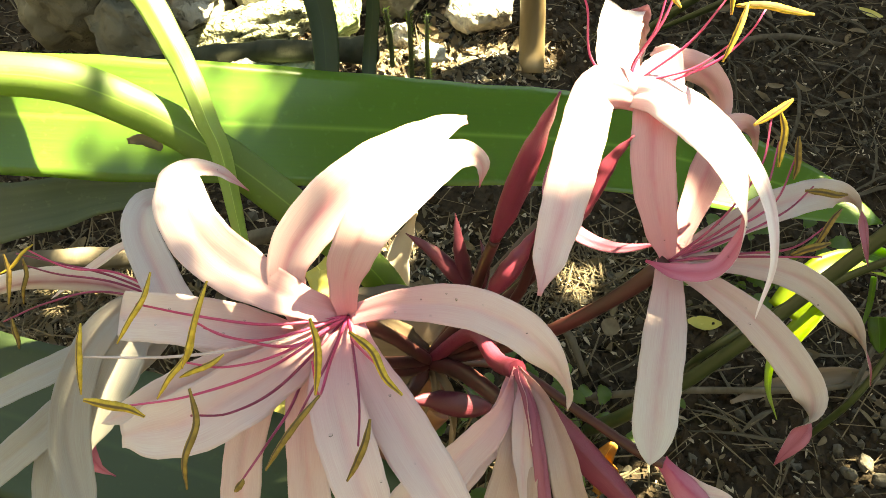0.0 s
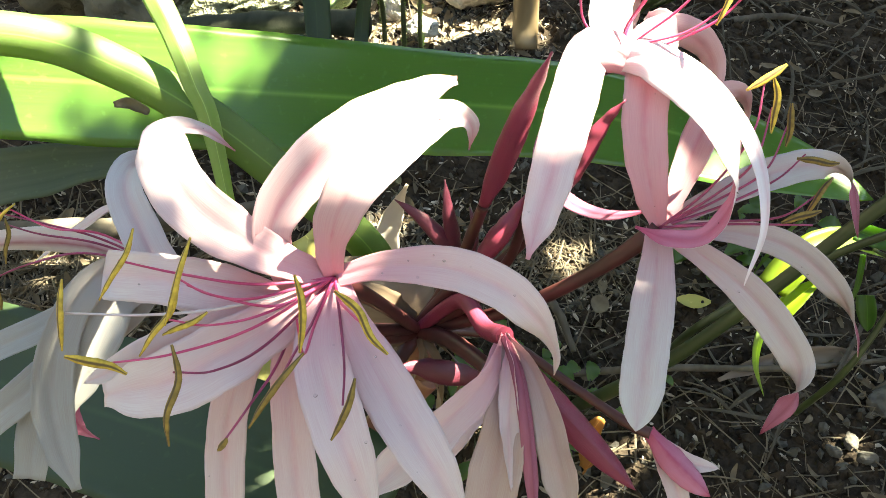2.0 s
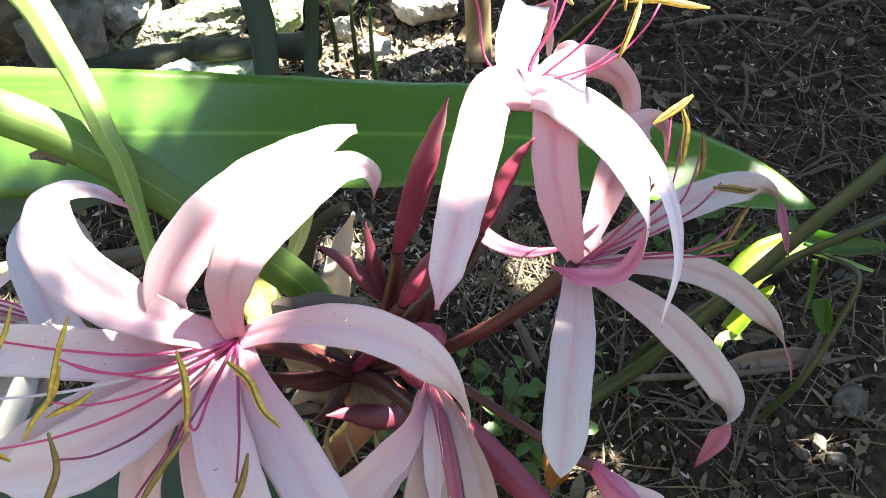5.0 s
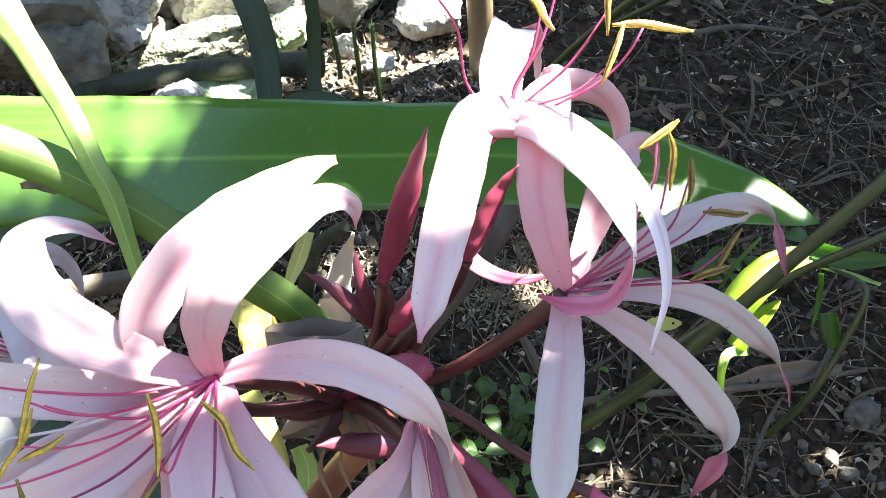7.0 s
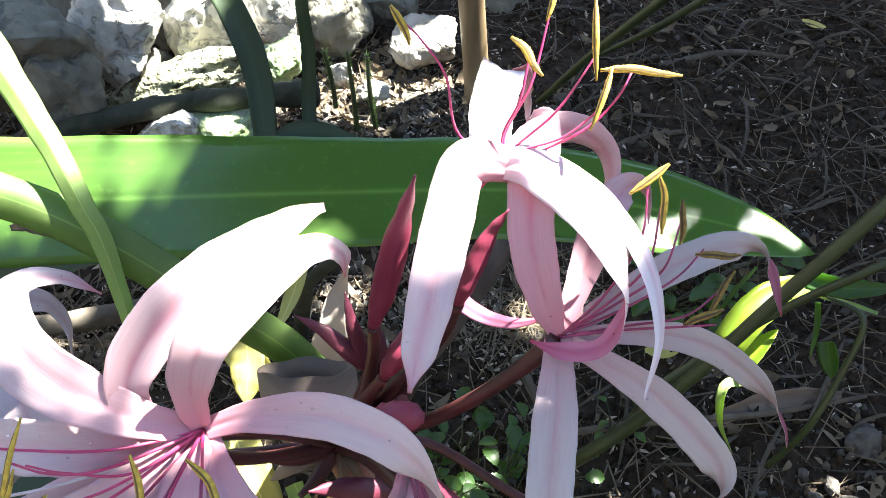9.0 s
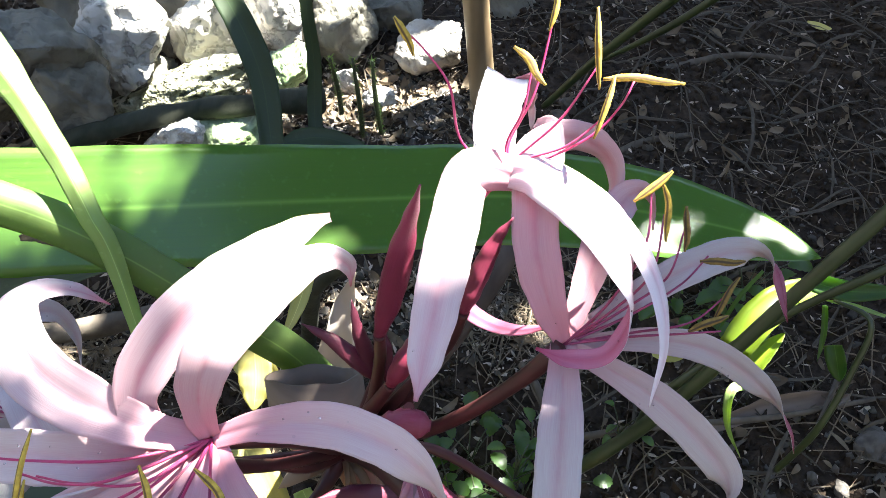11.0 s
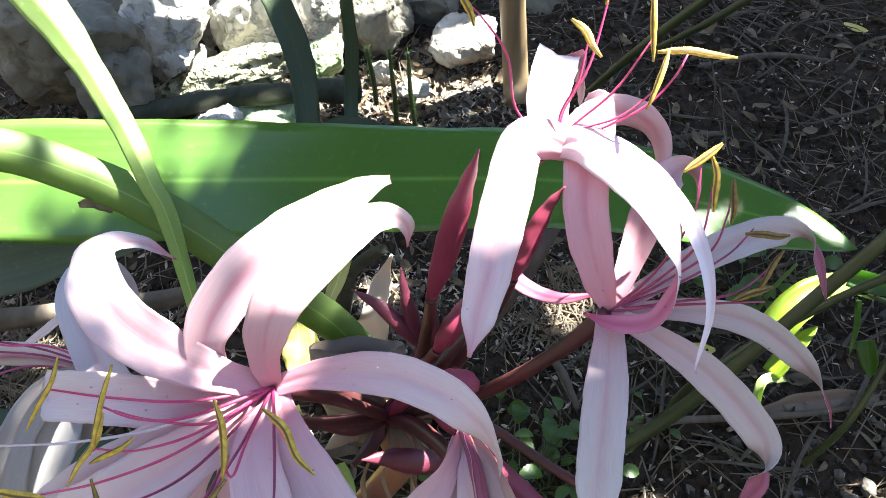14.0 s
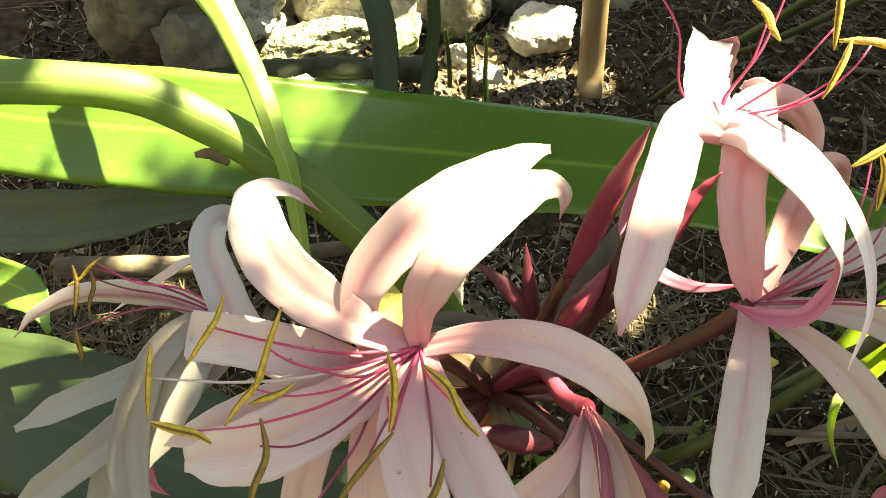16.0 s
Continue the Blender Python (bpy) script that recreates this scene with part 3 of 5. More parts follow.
petal(fb, [(-0.0535, 0.2194, 0.7340), (-0.0621, 0.2209, 0.7559), (-0.0662, 0.2252, 0.7749), (-0.0589, 0.2355, 0.7899), (-0.0456, 0.2483, 0.8019), (-0.0303, 0.2643, 0.8075), (-0.0138, 0.2847, 0.8064), (-0.0018, 0.2979, 0.8045), (0.0044, 0.3042, 0.8020)], [0.009, 0.0125, 0.0165, 0.0215, 0.0235, 0.0225, 0.018, 0.0125, 0.004], 8, (0, 0, -4, 0, 4), 0.26, 0.1, front=PETAL_BLUSH)
petal(fb, [HEART_B, (-0.0845, 0.1982, 0.7385), (-0.1136, 0.1821, 0.7313), (-0.1399, 0.172, 0.72)], 0.0185, 9, (0, 0), 0.2)
petal(fb, [HEART_B, (-0.0849, 0.213, 0.7447), (-0.1142, 0.2136, 0.7452), (-0.1432, 0.2174, 0.7379)], 0.0225, 10, (0, 0), 0.25, 0.14, blunt=0.04, base=0.4)
petal(fb, [(-0.0535, 0.2194, 0.7340), (-0.0781, 0.2079, 0.7010), (-0.0846, 0.1905, 0.6827), (-0.0860, 0.1753, 0.6598), (-0.0847, 0.1582, 0.6316), (-0.0818, 0.1439, 0.6043)], [0.009, 0.0165, 0.0185, 0.0195, 0.019, 0.003], 11, (0, 0), 0.16)
petal(fb, [(-0.0535, 0.2194, 0.7340), (-0.0573, 0.2014, 0.7088), (-0.0538, 0.1841, 0.6908), (-0.0497, 0.1683, 0.6663), (-0.0445, 0.1536, 0.6413), (-0.0382, 0.1410, 0.6155)], [0.009, 0.0165, 0.0185, 0.0205, 0.020, 0.003], 12, (0, 0), 0.16)

fc = flower([HUB, (0.0438, 0.3149, 0.6476), (0.0523, 0.3164, 0.7082), (0.056, 0.3268, 0.7474), (0.0641, 0.3424, 0.7739), (0.0771, 0.3485, 0.7858), (0.0857, 0.3446, 0.7917)], [0.004, 0.0035, 0.0032, 0.003, 0.003, 0.003], "open white flower with arching petals in full sun")
petal(fc, [(0.0930, 0.3410, 0.7935), (0.0758, 0.3333, 0.807), (0.0644, 0.3269, 0.8094), (0.0586, 0.3022, 0.8001), (0.0511, 0.265, 0.7788), (0.0455, 0.2377, 0.7606)], [0.012, 0.0195, 0.0215, 0.0225, 0.0225, 0.0205, 0.0165, 0.002], 21, (0, 0), -0.2, 0.04, front=PETAL_BLUSH)
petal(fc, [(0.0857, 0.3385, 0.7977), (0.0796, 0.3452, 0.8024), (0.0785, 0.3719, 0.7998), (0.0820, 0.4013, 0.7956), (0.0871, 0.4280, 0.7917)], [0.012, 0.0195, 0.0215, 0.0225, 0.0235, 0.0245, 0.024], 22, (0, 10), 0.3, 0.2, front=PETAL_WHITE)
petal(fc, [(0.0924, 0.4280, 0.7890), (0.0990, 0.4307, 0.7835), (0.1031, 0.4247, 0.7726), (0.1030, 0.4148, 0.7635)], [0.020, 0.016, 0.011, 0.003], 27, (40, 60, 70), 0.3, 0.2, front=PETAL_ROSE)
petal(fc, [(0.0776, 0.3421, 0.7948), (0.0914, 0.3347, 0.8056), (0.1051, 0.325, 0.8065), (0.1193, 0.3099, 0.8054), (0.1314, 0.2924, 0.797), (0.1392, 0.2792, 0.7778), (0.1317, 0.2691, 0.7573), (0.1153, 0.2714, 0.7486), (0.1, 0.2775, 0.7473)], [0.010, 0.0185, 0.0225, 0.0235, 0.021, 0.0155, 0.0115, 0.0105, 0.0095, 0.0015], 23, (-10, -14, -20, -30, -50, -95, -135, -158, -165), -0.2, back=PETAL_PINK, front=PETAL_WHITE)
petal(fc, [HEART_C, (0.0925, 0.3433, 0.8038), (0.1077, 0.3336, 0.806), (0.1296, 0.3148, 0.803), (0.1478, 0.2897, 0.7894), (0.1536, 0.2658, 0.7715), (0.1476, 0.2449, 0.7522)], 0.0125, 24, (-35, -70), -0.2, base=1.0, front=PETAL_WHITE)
petal(fc, [HEART_C, (0.0936, 0.3542, 0.8025), (0.1097, 0.37, 0.7977), (0.1277, 0.381, 0.7873), (0.1419, 0.3839, 0.7727), (0.1459, 0.3766, 0.7611), (0.1417, 0.3666, 0.7526)], 0.018, 25, (0, 40), -0.2, front=PETAL_ROSE, back=PETAL_ROSE)
petal(fc, [HEART_C, (0.0745, 0.3553, 0.7745), (0.0623, 0.3555, 0.7457), (0.0575, 0.3408, 0.7225), (0.073, 0.3229, 0.7138), (0.0929, 0.3081, 0.7208), (0.1126, 0.3013, 0.7348)], 0.0105, 26, (180, 150), 0.2, front=PETAL_BACK, back=PETAL_PINK)

fd = flower([HUB, (0.0464, 0.2974, 0.6326), (0.0732, 0.2861, 0.6756), (0.0993, 0.2845, 0.7138), HEART_D], [0.005, 0.0045, 0.0042, 0.0040, 0.005], "open flower with hanging white petals in shade")
petal(fd, [HEART_D, (0.1134, 0.2567, 0.7294), (0.1107, 0.2245, 0.715), (0.1091, 0.1942, 0.6956)], 0.0215, 31, (0, 0), 0.1, 0.03, blunt=0.22, base=0.62, front=PETAL_PALE_SHADE)
petal(fd, [HEART_D, (0.1389, 0.2763, 0.733), (0.1615, 0.2674, 0.7228), (0.1824, 0.2567, 0.7083), (0.1989, 0.2454, 0.6908), (0.1995, 0.2351, 0.6754), (0.1887, 0.2238, 0.6551)], 0.0188, 32, (0, 15), 0.14, 0.06, tip=150, front=PETAL_PALE_SHADE, back=PETAL_WINE)
petal(fd, [HEART_D, (0.1599, 0.2972, 0.7313), (0.1945, 0.2996, 0.7201), (0.2242, 0.2923, 0.7007), (0.2445, 0.2831, 0.677), (0.2483, 0.2744, 0.6656)], 0.0155, 33, (0, 20), 0.14, 0.06, tip=80, front=PETAL_PALE_SHADE, back=PETAL_WINE)
petal(fd, [HEART_D, (0.1463, 0.3129, 0.7382), (0.1842, 0.3439, 0.7318), (0.2252, 0.373, 0.7172), (0.2509, 0.3773, 0.7011), (0.261, 0.3544, 0.6776)], 0.0185, 34, (0, 0), 0.14, tip=130, front=PETAL_PALE_SHADE, back=PETAL_WINE)
petal(fd, [(0.1148, 0.2870, 0.7387), (0.1060, 0.2970, 0.7571), (0.0987, 0.3150, 0.7777), (0.0979, 0.3361, 0.7929), (0.1002, 0.3545, 0.8004), (0.1032, 0.3724, 0.7992), (0.1004, 0.3875, 0.7927)], [0.008, 0.0165, 0.0212, 0.0222, 0.0225, 0.0235, 0.019, 0.005], 35, (0, 0), 0.18, front=PETAL_ROSE)
petal(fd, [HEART_D, (0.1259, 0.313, 0.7514), (0.1363, 0.3402, 0.7615), (0.1477, 0.3622, 0.7633), (0.1605, 0.3737, 0.76), (0.1682, 0.3718, 0.7518), (0.1684, 0.3631, 0.7417)], 0.0185, 36, (0, 0), 0.2, tip=70, front=PETAL_ROSE, back=PETAL_PINK)

fe = flower([HUB, (-0.0706, 0.2856, 0.6093), (-0.1101, 0.2669, 0.6591), HEART_E], [0.004, 0.0035, 0.0033, 0.004], "pale drooping flower low at the side, in shade")
petal(fe, [HEART_E, (-0.1801, 0.2703, 0.6876), (-0.2179, 0.2606, 0.6949), (-0.2427, 0.2497, 0.687), (-0.2561, 0.2405, 0.6731)], [0.006, 0.011, 0.0145, 0.016, 0.0135, 0.009, 0.001], 51, (150, 140), 0.3, front=PETAL_STRIPE, back=PETAL_STRIPE)
petal(fe, [(-0.1314, 0.2574, 0.6905), (-0.1562, 0.2451, 0.6892), (-0.1783, 0.2303, 0.6804), (-0.1979, 0.2193, 0.6736), (-0.2185, 0.2095, 0.6653), (-0.2424, 0.1997, 0.6516)], [0.007, 0.011, 0.0135, 0.0145, 0.014, 0.004], 52, (0, 20), 0.2, 0.12, PETAL_FADED_SHADE, front=PETAL_FADED_SHADE)
petal(fe, [(-0.1314, 0.2574, 0.6905), (-0.1542, 0.2501, 0.7001), (-0.1671, 0.2350, 0.6977), (-0.1753, 0.2126, 0.6837), (-0.1767, 0.1922, 0.6636), (-0.1710, 0.1747, 0.6406), (-0.1635, 0.1623, 0.6221)], [0.008, 0.013, 0.017, 0.0195, 0.0205, 0.0175, 0.005], 53, (0, -10, 10), 0.22, 0.14, PETAL_FADED_SHADE, front=PETAL_FADED_SHADE)
petal(fe, [(-0.1328, 0.2603, 0.6864), (-0.1578, 0.2297, 0.6720), (-0.1824, 0.2114, 0.6603), (-0.2004, 0.1956, 0.6481), (-0.2226, 0.1799, 0.6319), (-0.2434, 0.1667, 0.6153)], [0.008, 0.015, 0.0175, 0.0185, 0.017, 0.004], 54, (0, 0), 0.2, 0.12, PETAL_FADED_SHADE, front=PETAL_FADED_SHADE)
petal(fe, [(-0.1337, 0.2620, 0.6839), (-0.1643, 0.2346, 0.6631), (-0.1835, 0.2116, 0.6447), (-0.1928, 0.1924, 0.6282), (-0.1972, 0.1721, 0.6042)], [0.008, 0.016, 0.020, 0.022, 0.016], 55, (0, 10), 0.2, 0.12, PETAL_FADED_SHADE, front=PETAL_FADED_SHADE)
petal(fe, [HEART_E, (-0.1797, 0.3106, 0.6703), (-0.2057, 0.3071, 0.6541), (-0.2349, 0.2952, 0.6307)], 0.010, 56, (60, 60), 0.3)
petal(fe, [(-0.1320, 0.2586, 0.6889), (-0.1521, 0.2409, 0.6882), (-0.1597, 0.2219, 0.6785), (-0.1668, 0.2030, 0.6609), (-0.1726, 0.1917, 0.6473)], [0.008, 0.018, 0.0235, 0.019, 0.006], 57, (0, 10), 0.22, 0.12, PETAL_FADED_SHADE, front=PETAL_FADED_SHADE)
petal(fe, [(-0.1803, 0.2041, 0.6343), (-0.1732, 0.1954, 0.6255), (-0.1630, 0.1927, 0.6192)], [0.010, 0.009, 0.001], 58, (20, 60), 0.3, 0.1, PETAL_PINK, front=PETAL_PINK)

ff = part("flower", tube([HUB, (0.0228, 0.2954, 0.6441), (0.0371, 0.2645, 0.6636), HEART_F], [0.0042, 0.0045, 0.005, 0.0055], 20, 12), BUD, lily, "wilting flower, its petals hanging folded together")
petal(ff, [(0.0464, 0.2509, 0.6786), (0.0415, 0.2293, 0.6789), (0.0316, 0.2134, 0.6735), (0.0156, 0.1973, 0.6652), (-0.0008, 0.1836, 0.6537), (-0.0156, 0.1698, 0.6395)], [0.006, 0.012, 0.0185, 0.0225, 0.021, 0.006], 61, (-35, -20, 0), 0.45, 0.15)
petal(ff, [(0.0464, 0.2509, 0.6786), (0.0501, 0.2311, 0.6780), (0.0506, 0.2090, 0.6675), (0.0487, 0.1886, 0.6507), (0.0467, 0.1697, 0.6300), (0.0460, 0.1563, 0.6138)], [0.006, 0.013, 0.022, 0.027, 0.026, 0.006], 62, (10, 0), 0.35, 0.15, front=PETAL_BROWNED, back=PETAL_BACK)
petal(ff, [(0.0464, 0.2509, 0.6786), (0.0603, 0.2310, 0.6806), (0.0709, 0.2115, 0.6711), (0.0802, 0.1915, 0.6536), (0.0910, 0.1715, 0.6321)], [0.006, 0.011, 0.016, 0.0185, 0.006], 63, (30, 10), 0.45, 0.15, front=PETAL_BROWNED)
petal(ff, [HEART_F, (0.0425, 0.2272, 0.6646), (0.0282, 0.2077, 0.6544), (0.0111, 0.1859, 0.6358)], 0.021, 64, (50, 10), 0.5, 0.2, front=PETAL_BACK)
petal(ff, [(0.0462, 0.2498, 0.6802), (0.0538, 0.2283, 0.6835), (0.0601, 0.2067, 0.6736), (0.0656, 0.1875, 0.6579), (0.0712, 0.1666, 0.6382)], [0.005, 0.0075, 0.008, 0.0075, 0.003], 65, (150, 170), 0.6, 0.1, front=PETAL_WINE, back=PETAL_WINE)
petal(ff, [HEART_F, (0.0657, 0.2376, 0.6604), (0.092, 0.22, 0.6453), (0.1276, 0.1973, 0.6258)], 0.0165, 66, (170, 170), 0.7, 0.03, back=BUD)
petal(ff, [HEART_F, (0.0498, 0.2274, 0.6806), (0.0521, 0.2053, 0.6682), (0.0574, 0.1793, 0.6459)], 0.0105, 67, (60, -40), 0.6, 0.2)
fg = flower([HUB, (0.0534, 0.3207, 0.5735), (0.109, 0.2939, 0.5637), (0.1428, 0.2747, 0.5604), (0.158, 0.2657, 0.5654)], [0.004, 0.0036, 0.0033, 0.0033, 0.004], "half-closed purple-tinged flower low over the soil")
petal(fg, [(0.1559, 0.2672, 0.5667), (0.171, 0.2527, 0.5613), (0.1973, 0.2334, 0.552)], 0.018, 71, (170, 160), 0.5, 0.08, back=PETAL_PINK)
petal(fg, [(0.1594, 0.2681, 0.561), (0.1818, 0.2545, 0.5564), (0.2042, 0.2522, 0.5547)], 0.011, 72, (0, 0), 0.3, 0.08)
petal(fg, [(0.1595, 0.2675, 0.5605), (0.1761, 0.2441, 0.5476), (0.1869, 0.2224, 0.5297)], 0.015, 73, (0, 0), 0.3, 0.08)

# stamens
stamen(fa, [HEART_A, (-0.0687, 0.2041, 0.7634), (-0.0959, 0.1957, 0.7759), (-0.119, 0.1933, 0.7831)], ((-0.1136, 0.2015, 0.7941), (-0.1235, 0.1793, 0.775)))
stamen(fa, [HEART_A, (-0.0738, 0.1941, 0.7614), (-0.1039, 0.1796, 0.7687), (-0.134, 0.1715, 0.7749)], ((-0.1367, 0.1812, 0.7832), (-0.1334, 0.1605, 0.7655)), pale=True)
stamen(fa, [HEART_A, (-0.0662, 0.194, 0.7679), (-0.0811, 0.1849, 0.7798), (-0.0911, 0.1826, 0.791)], ((-0.0884, 0.1947, 0.8014), (-0.0941, 0.1688, 0.7792)))
stamen(fa, [HEART_A, (-0.0609, 0.19, 0.7645), (-0.0798, 0.1758, 0.7721), (-0.0926, 0.1706, 0.7807)], ((-0.0922, 0.1834, 0.7852), (-0.1038, 0.1617, 0.7665)))
stamen(fa, [HEART_A, (-0.0574, 0.1955, 0.7626), (-0.0782, 0.1884, 0.7737), (-0.0904, 0.1868, 0.7815)], ((-0.08, 0.1769, 0.7796), (-0.096, 0.1687, 0.7725)))
stamen(fa, [HEART_A, (-0.0649, 0.1853, 0.7604), (-0.0918, 0.1663, 0.7639), (-0.1172, 0.1582, 0.7635)], ((-0.1321, 0.1589, 0.7642), (-0.1078, 0.156, 0.7616)))
stamen(fb, [HEART_A, (-0.0595, 0.1804, 0.7562), (-0.0733, 0.1577, 0.7697), (-0.0846, 0.1483, 0.7813)], ((-0.0852, 0.1537, 0.7912), (-0.082, 0.1263, 0.7678)), True)
stamen(fa, [HEART_A, (-0.0403, 0.1864, 0.7679), (-0.0408, 0.1654, 0.7763), (-0.0436, 0.1696, 0.7931)], ((-0.0458, 0.1799, 0.8059), (-0.0406, 0.1587, 0.7877)))
stamen(fb, [HEART_A, (-0.0414, 0.1863, 0.7678), (-0.045, 0.1643, 0.7753), (-0.048, 0.1478, 0.7783)], ((-0.0389, 0.1578, 0.7895), (-0.0553, 0.1356, 0.7705)), True)
stamen(fa, [HEART_A, (-0.0336, 0.2025, 0.762), (-0.0278, 0.1881, 0.776), (-0.0207, 0.1762, 0.7856)], ((-0.0331, 0.1903, 0.7845), (-0.009, 0.1645, 0.7847)))
stamen(fb, [HEART_A, (-0.0309, 0.1899, 0.7644), (-0.0255, 0.166, 0.7702), (-0.0235, 0.1497, 0.7694)], ((-0.0202, 0.1578, 0.7763), (-0.0262, 0.1394, 0.7606)), True)
stamen(fb, [HEART_B, (-0.0556, 0.1805, 0.7432), (-0.0618, 0.1559, 0.7484), (-0.0701, 0.1406, 0.7418)], ((-0.0683, 0.1431, 0.744), (-0.071, 0.1392, 0.7406)), True)
for ends, tips, dark in (
    ([HEART_C, (0.0618, 0.3442, 0.8135), (0.0547, 0.3552, 0.8371), (0.0426, 0.363, 0.8508), (0.0338, 0.3672, 0.8573)], ((0.0289, 0.3699, 0.8624), (0.038, 0.3591, 0.8499)), False),
    ([HEART_C, (0.0837, 0.3485, 0.811), (0.0937, 0.3583, 0.8337), (0.0996, 0.3745, 0.8622)], ((0.1006, 0.3838, 0.8708), (0.0978, 0.3703, 0.8584)), False),
    ([HEART_C, (0.0824, 0.3475, 0.8101), (0.0883, 0.3484, 0.8313), (0.0907, 0.3562, 0.848)], ((0.0821, 0.3605, 0.8559), (0.0967, 0.3483, 0.845)), False),
    ([HEART_C, (0.0867, 0.3427, 0.8057), (0.1051, 0.3454, 0.8288), (0.119, 0.3549, 0.8513)], ((0.1177, 0.3715, 0.8706), (0.1202, 0.3476, 0.8446)), False),
    ([HEART_C, (0.0948, 0.341, 0.8042), (0.1182, 0.3397, 0.8237), (0.1303, 0.3447, 0.838), (0.1355, 0.3507, 0.8477)], ((0.1217, 0.3509, 0.8477), (0.1568, 0.3478, 0.8494)), False),
    ([HEART_C, (0.0867, 0.3418, 0.8048), (0.1082, 0.3366, 0.8208), (0.1224, 0.3384, 0.8363)], ((0.1265, 0.3503, 0.8499), (0.1186, 0.3316, 0.8299)), False),
):
    stamen(fc, ends, tips, dark)
for ends, tips, dark in (
    ([HEART_D, (0.1334, 0.2946, 0.7619), (0.1458, 0.3051, 0.7907), (0.1469, 0.3202, 0.8103)], ((0.156, 0.3275, 0.8165), (0.1388, 0.3167, 0.8073)), False),
    ([HEART_D, (0.1381, 0.2962, 0.7567), (0.1522, 0.3033, 0.776), (0.1556, 0.3199, 0.7968)], ((0.1545, 0.3308, 0.8062), (0.1565, 0.3104, 0.7887)), False),
    ([HEART_D, (0.1427, 0.2988, 0.7524), (0.1619, 0.3079, 0.7668), (0.1681, 0.322, 0.7855)], ((0.1686, 0.3302, 0.7925), (0.1682, 0.314, 0.7786)), True),
    ([HEART_D, (0.1459, 0.2969, 0.7508), (0.17, 0.3088, 0.761), (0.1828, 0.3197, 0.7703)], ((0.1788, 0.3176, 0.7685), (0.2026, 0.3216, 0.7654)), True),
    ([HEART_D, (0.1468, 0.2905, 0.7452), (0.1749, 0.295, 0.7492), (0.1934, 0.3064, 0.7589)], ((0.1982, 0.3123, 0.764), (0.1863, 0.296, 0.75)), True),
    ([HEART_D, (0.1453, 0.286, 0.748), (0.1685, 0.2848, 0.7535), (0.1866, 0.2863, 0.7548)], ((0.1712, 0.2856, 0.7543), (0.19, 0.2919, 0.7597)), True),
):
    stamen(fd, ends, tips, dark, True)
for ends, tips, dark in (
    ([HEART_E, (-0.1668, 0.2663, 0.7032), (-0.1894, 0.2598, 0.7123), (-0.2122, 0.2646, 0.7181)], ((-0.2083, 0.2667, 0.7197), (-0.223, 0.2536, 0.7092)), False),
    ([HEART_E, (-0.1694, 0.2648, 0.702), (-0.1955, 0.261, 0.7139), (-0.2161, 0.2622, 0.7163)], ((-0.2223, 0.2613, 0.7159), (-0.2172, 0.2426, 0.699)), True),
    ([HEART_E, (-0.169, 0.2626, 0.7001), (-0.1967, 0.2597, 0.7061), (-0.2147, 0.2613, 0.7088)], ((-0.2151, 0.2635, 0.7107), (-0.2121, 0.2464, 0.6954)), True),
    ([HEART_E, (-0.1777, 0.2642, 0.6887), (-0.2044, 0.2537, 0.6879), (-0.2263, 0.2436, 0.6805)], ((-0.2222, 0.2454, 0.6818), (-0.2168, 0.2339, 0.6712)), True),
):
    stamen(fe, ends, tips, dark)

# buds, bracts and stalks between the flowers
bud([(0.0260, 0.2902, 0.7360), (0.0318, 0.2972, 0.7611), (0.0371, 0.2991, 0.7943), (0.0437, 0.3005, 0.8271)], 0.0146, "long pointed crimson bud")
bud([(0.0668, 0.3057, 0.7366), (0.0733, 0.3143, 0.7564), (0.0799, 0.3201, 0.7739), (0.0871, 0.3222, 0.7882)], 0.0122, "long pointed crimson bud")
bud([(0.0301, 0.3015, 0.6756), (0.0382, 0.3063, 0.6929), (0.0444, 0.3121, 0.7045), (0.0497, 0.3188, 0.7169)], 0.0150, "short crimson bud")
part("bud", tube([(0.0287, 0.2546, 0.7126), (0.0346, 0.2543, 0.7138), (0.0421, 0.2540, 0.7150), (0.0486, 0.2532, 0.7158), (0.0526, 0.2529, 0.7156)], [0.0035, 0.0058, 0.0068, 0.0070, 0.0062, 0.0025], 24, 18, 0.9, 0.08, 0.1, 5), BUD, lily, "short plump crimson bud")
bud([(0.0192, 0.3255, 0.6435), (0.0135, 0.3321, 0.6623), (0.009, 0.3357, 0.6786), (0.005, 0.3454, 0.6935)], 0.0095, "narrow dark purple-red bud", BUD_DARK_SHADE)
bud([(0.0209, 0.3256, 0.6436), (0.007, 0.3289, 0.6596), (-0.0063, 0.3337, 0.6704), (-0.0233, 0.3373, 0.68)], 0.0095, "narrow dark purple-red bud", BUD_DARK_SHADE)
bud([(0.0257, 0.3199, 0.6519), (0.0264, 0.3248, 0.6627), (0.0255, 0.3306, 0.6743), (0.0216, 0.338, 0.6806)], 0.0075, "narrow dark purple-red bud", BUD_DARK_SHADE)
stalk([HUB, (0.0173, 0.3145, 0.6341), (0.0234, 0.3113, 0.6841), (0.0260, 0.2902, 0.7360)], [0.0045, 0.004, 0.0035, 0.003], PEDICEL)
stalk([HUB, (0.0313, 0.3157, 0.6352), (0.0592, 0.3232, 0.6811), (0.0668, 0.3057, 0.7366)], [0.0045, 0.004, 0.0035, 0.003], PEDICEL)
stalk([HUB, (0.0116, 0.3118, 0.6186), (0.0301, 0.3015, 0.6756)], [0.005, 0.0045, 0.0035], PEDICEL)
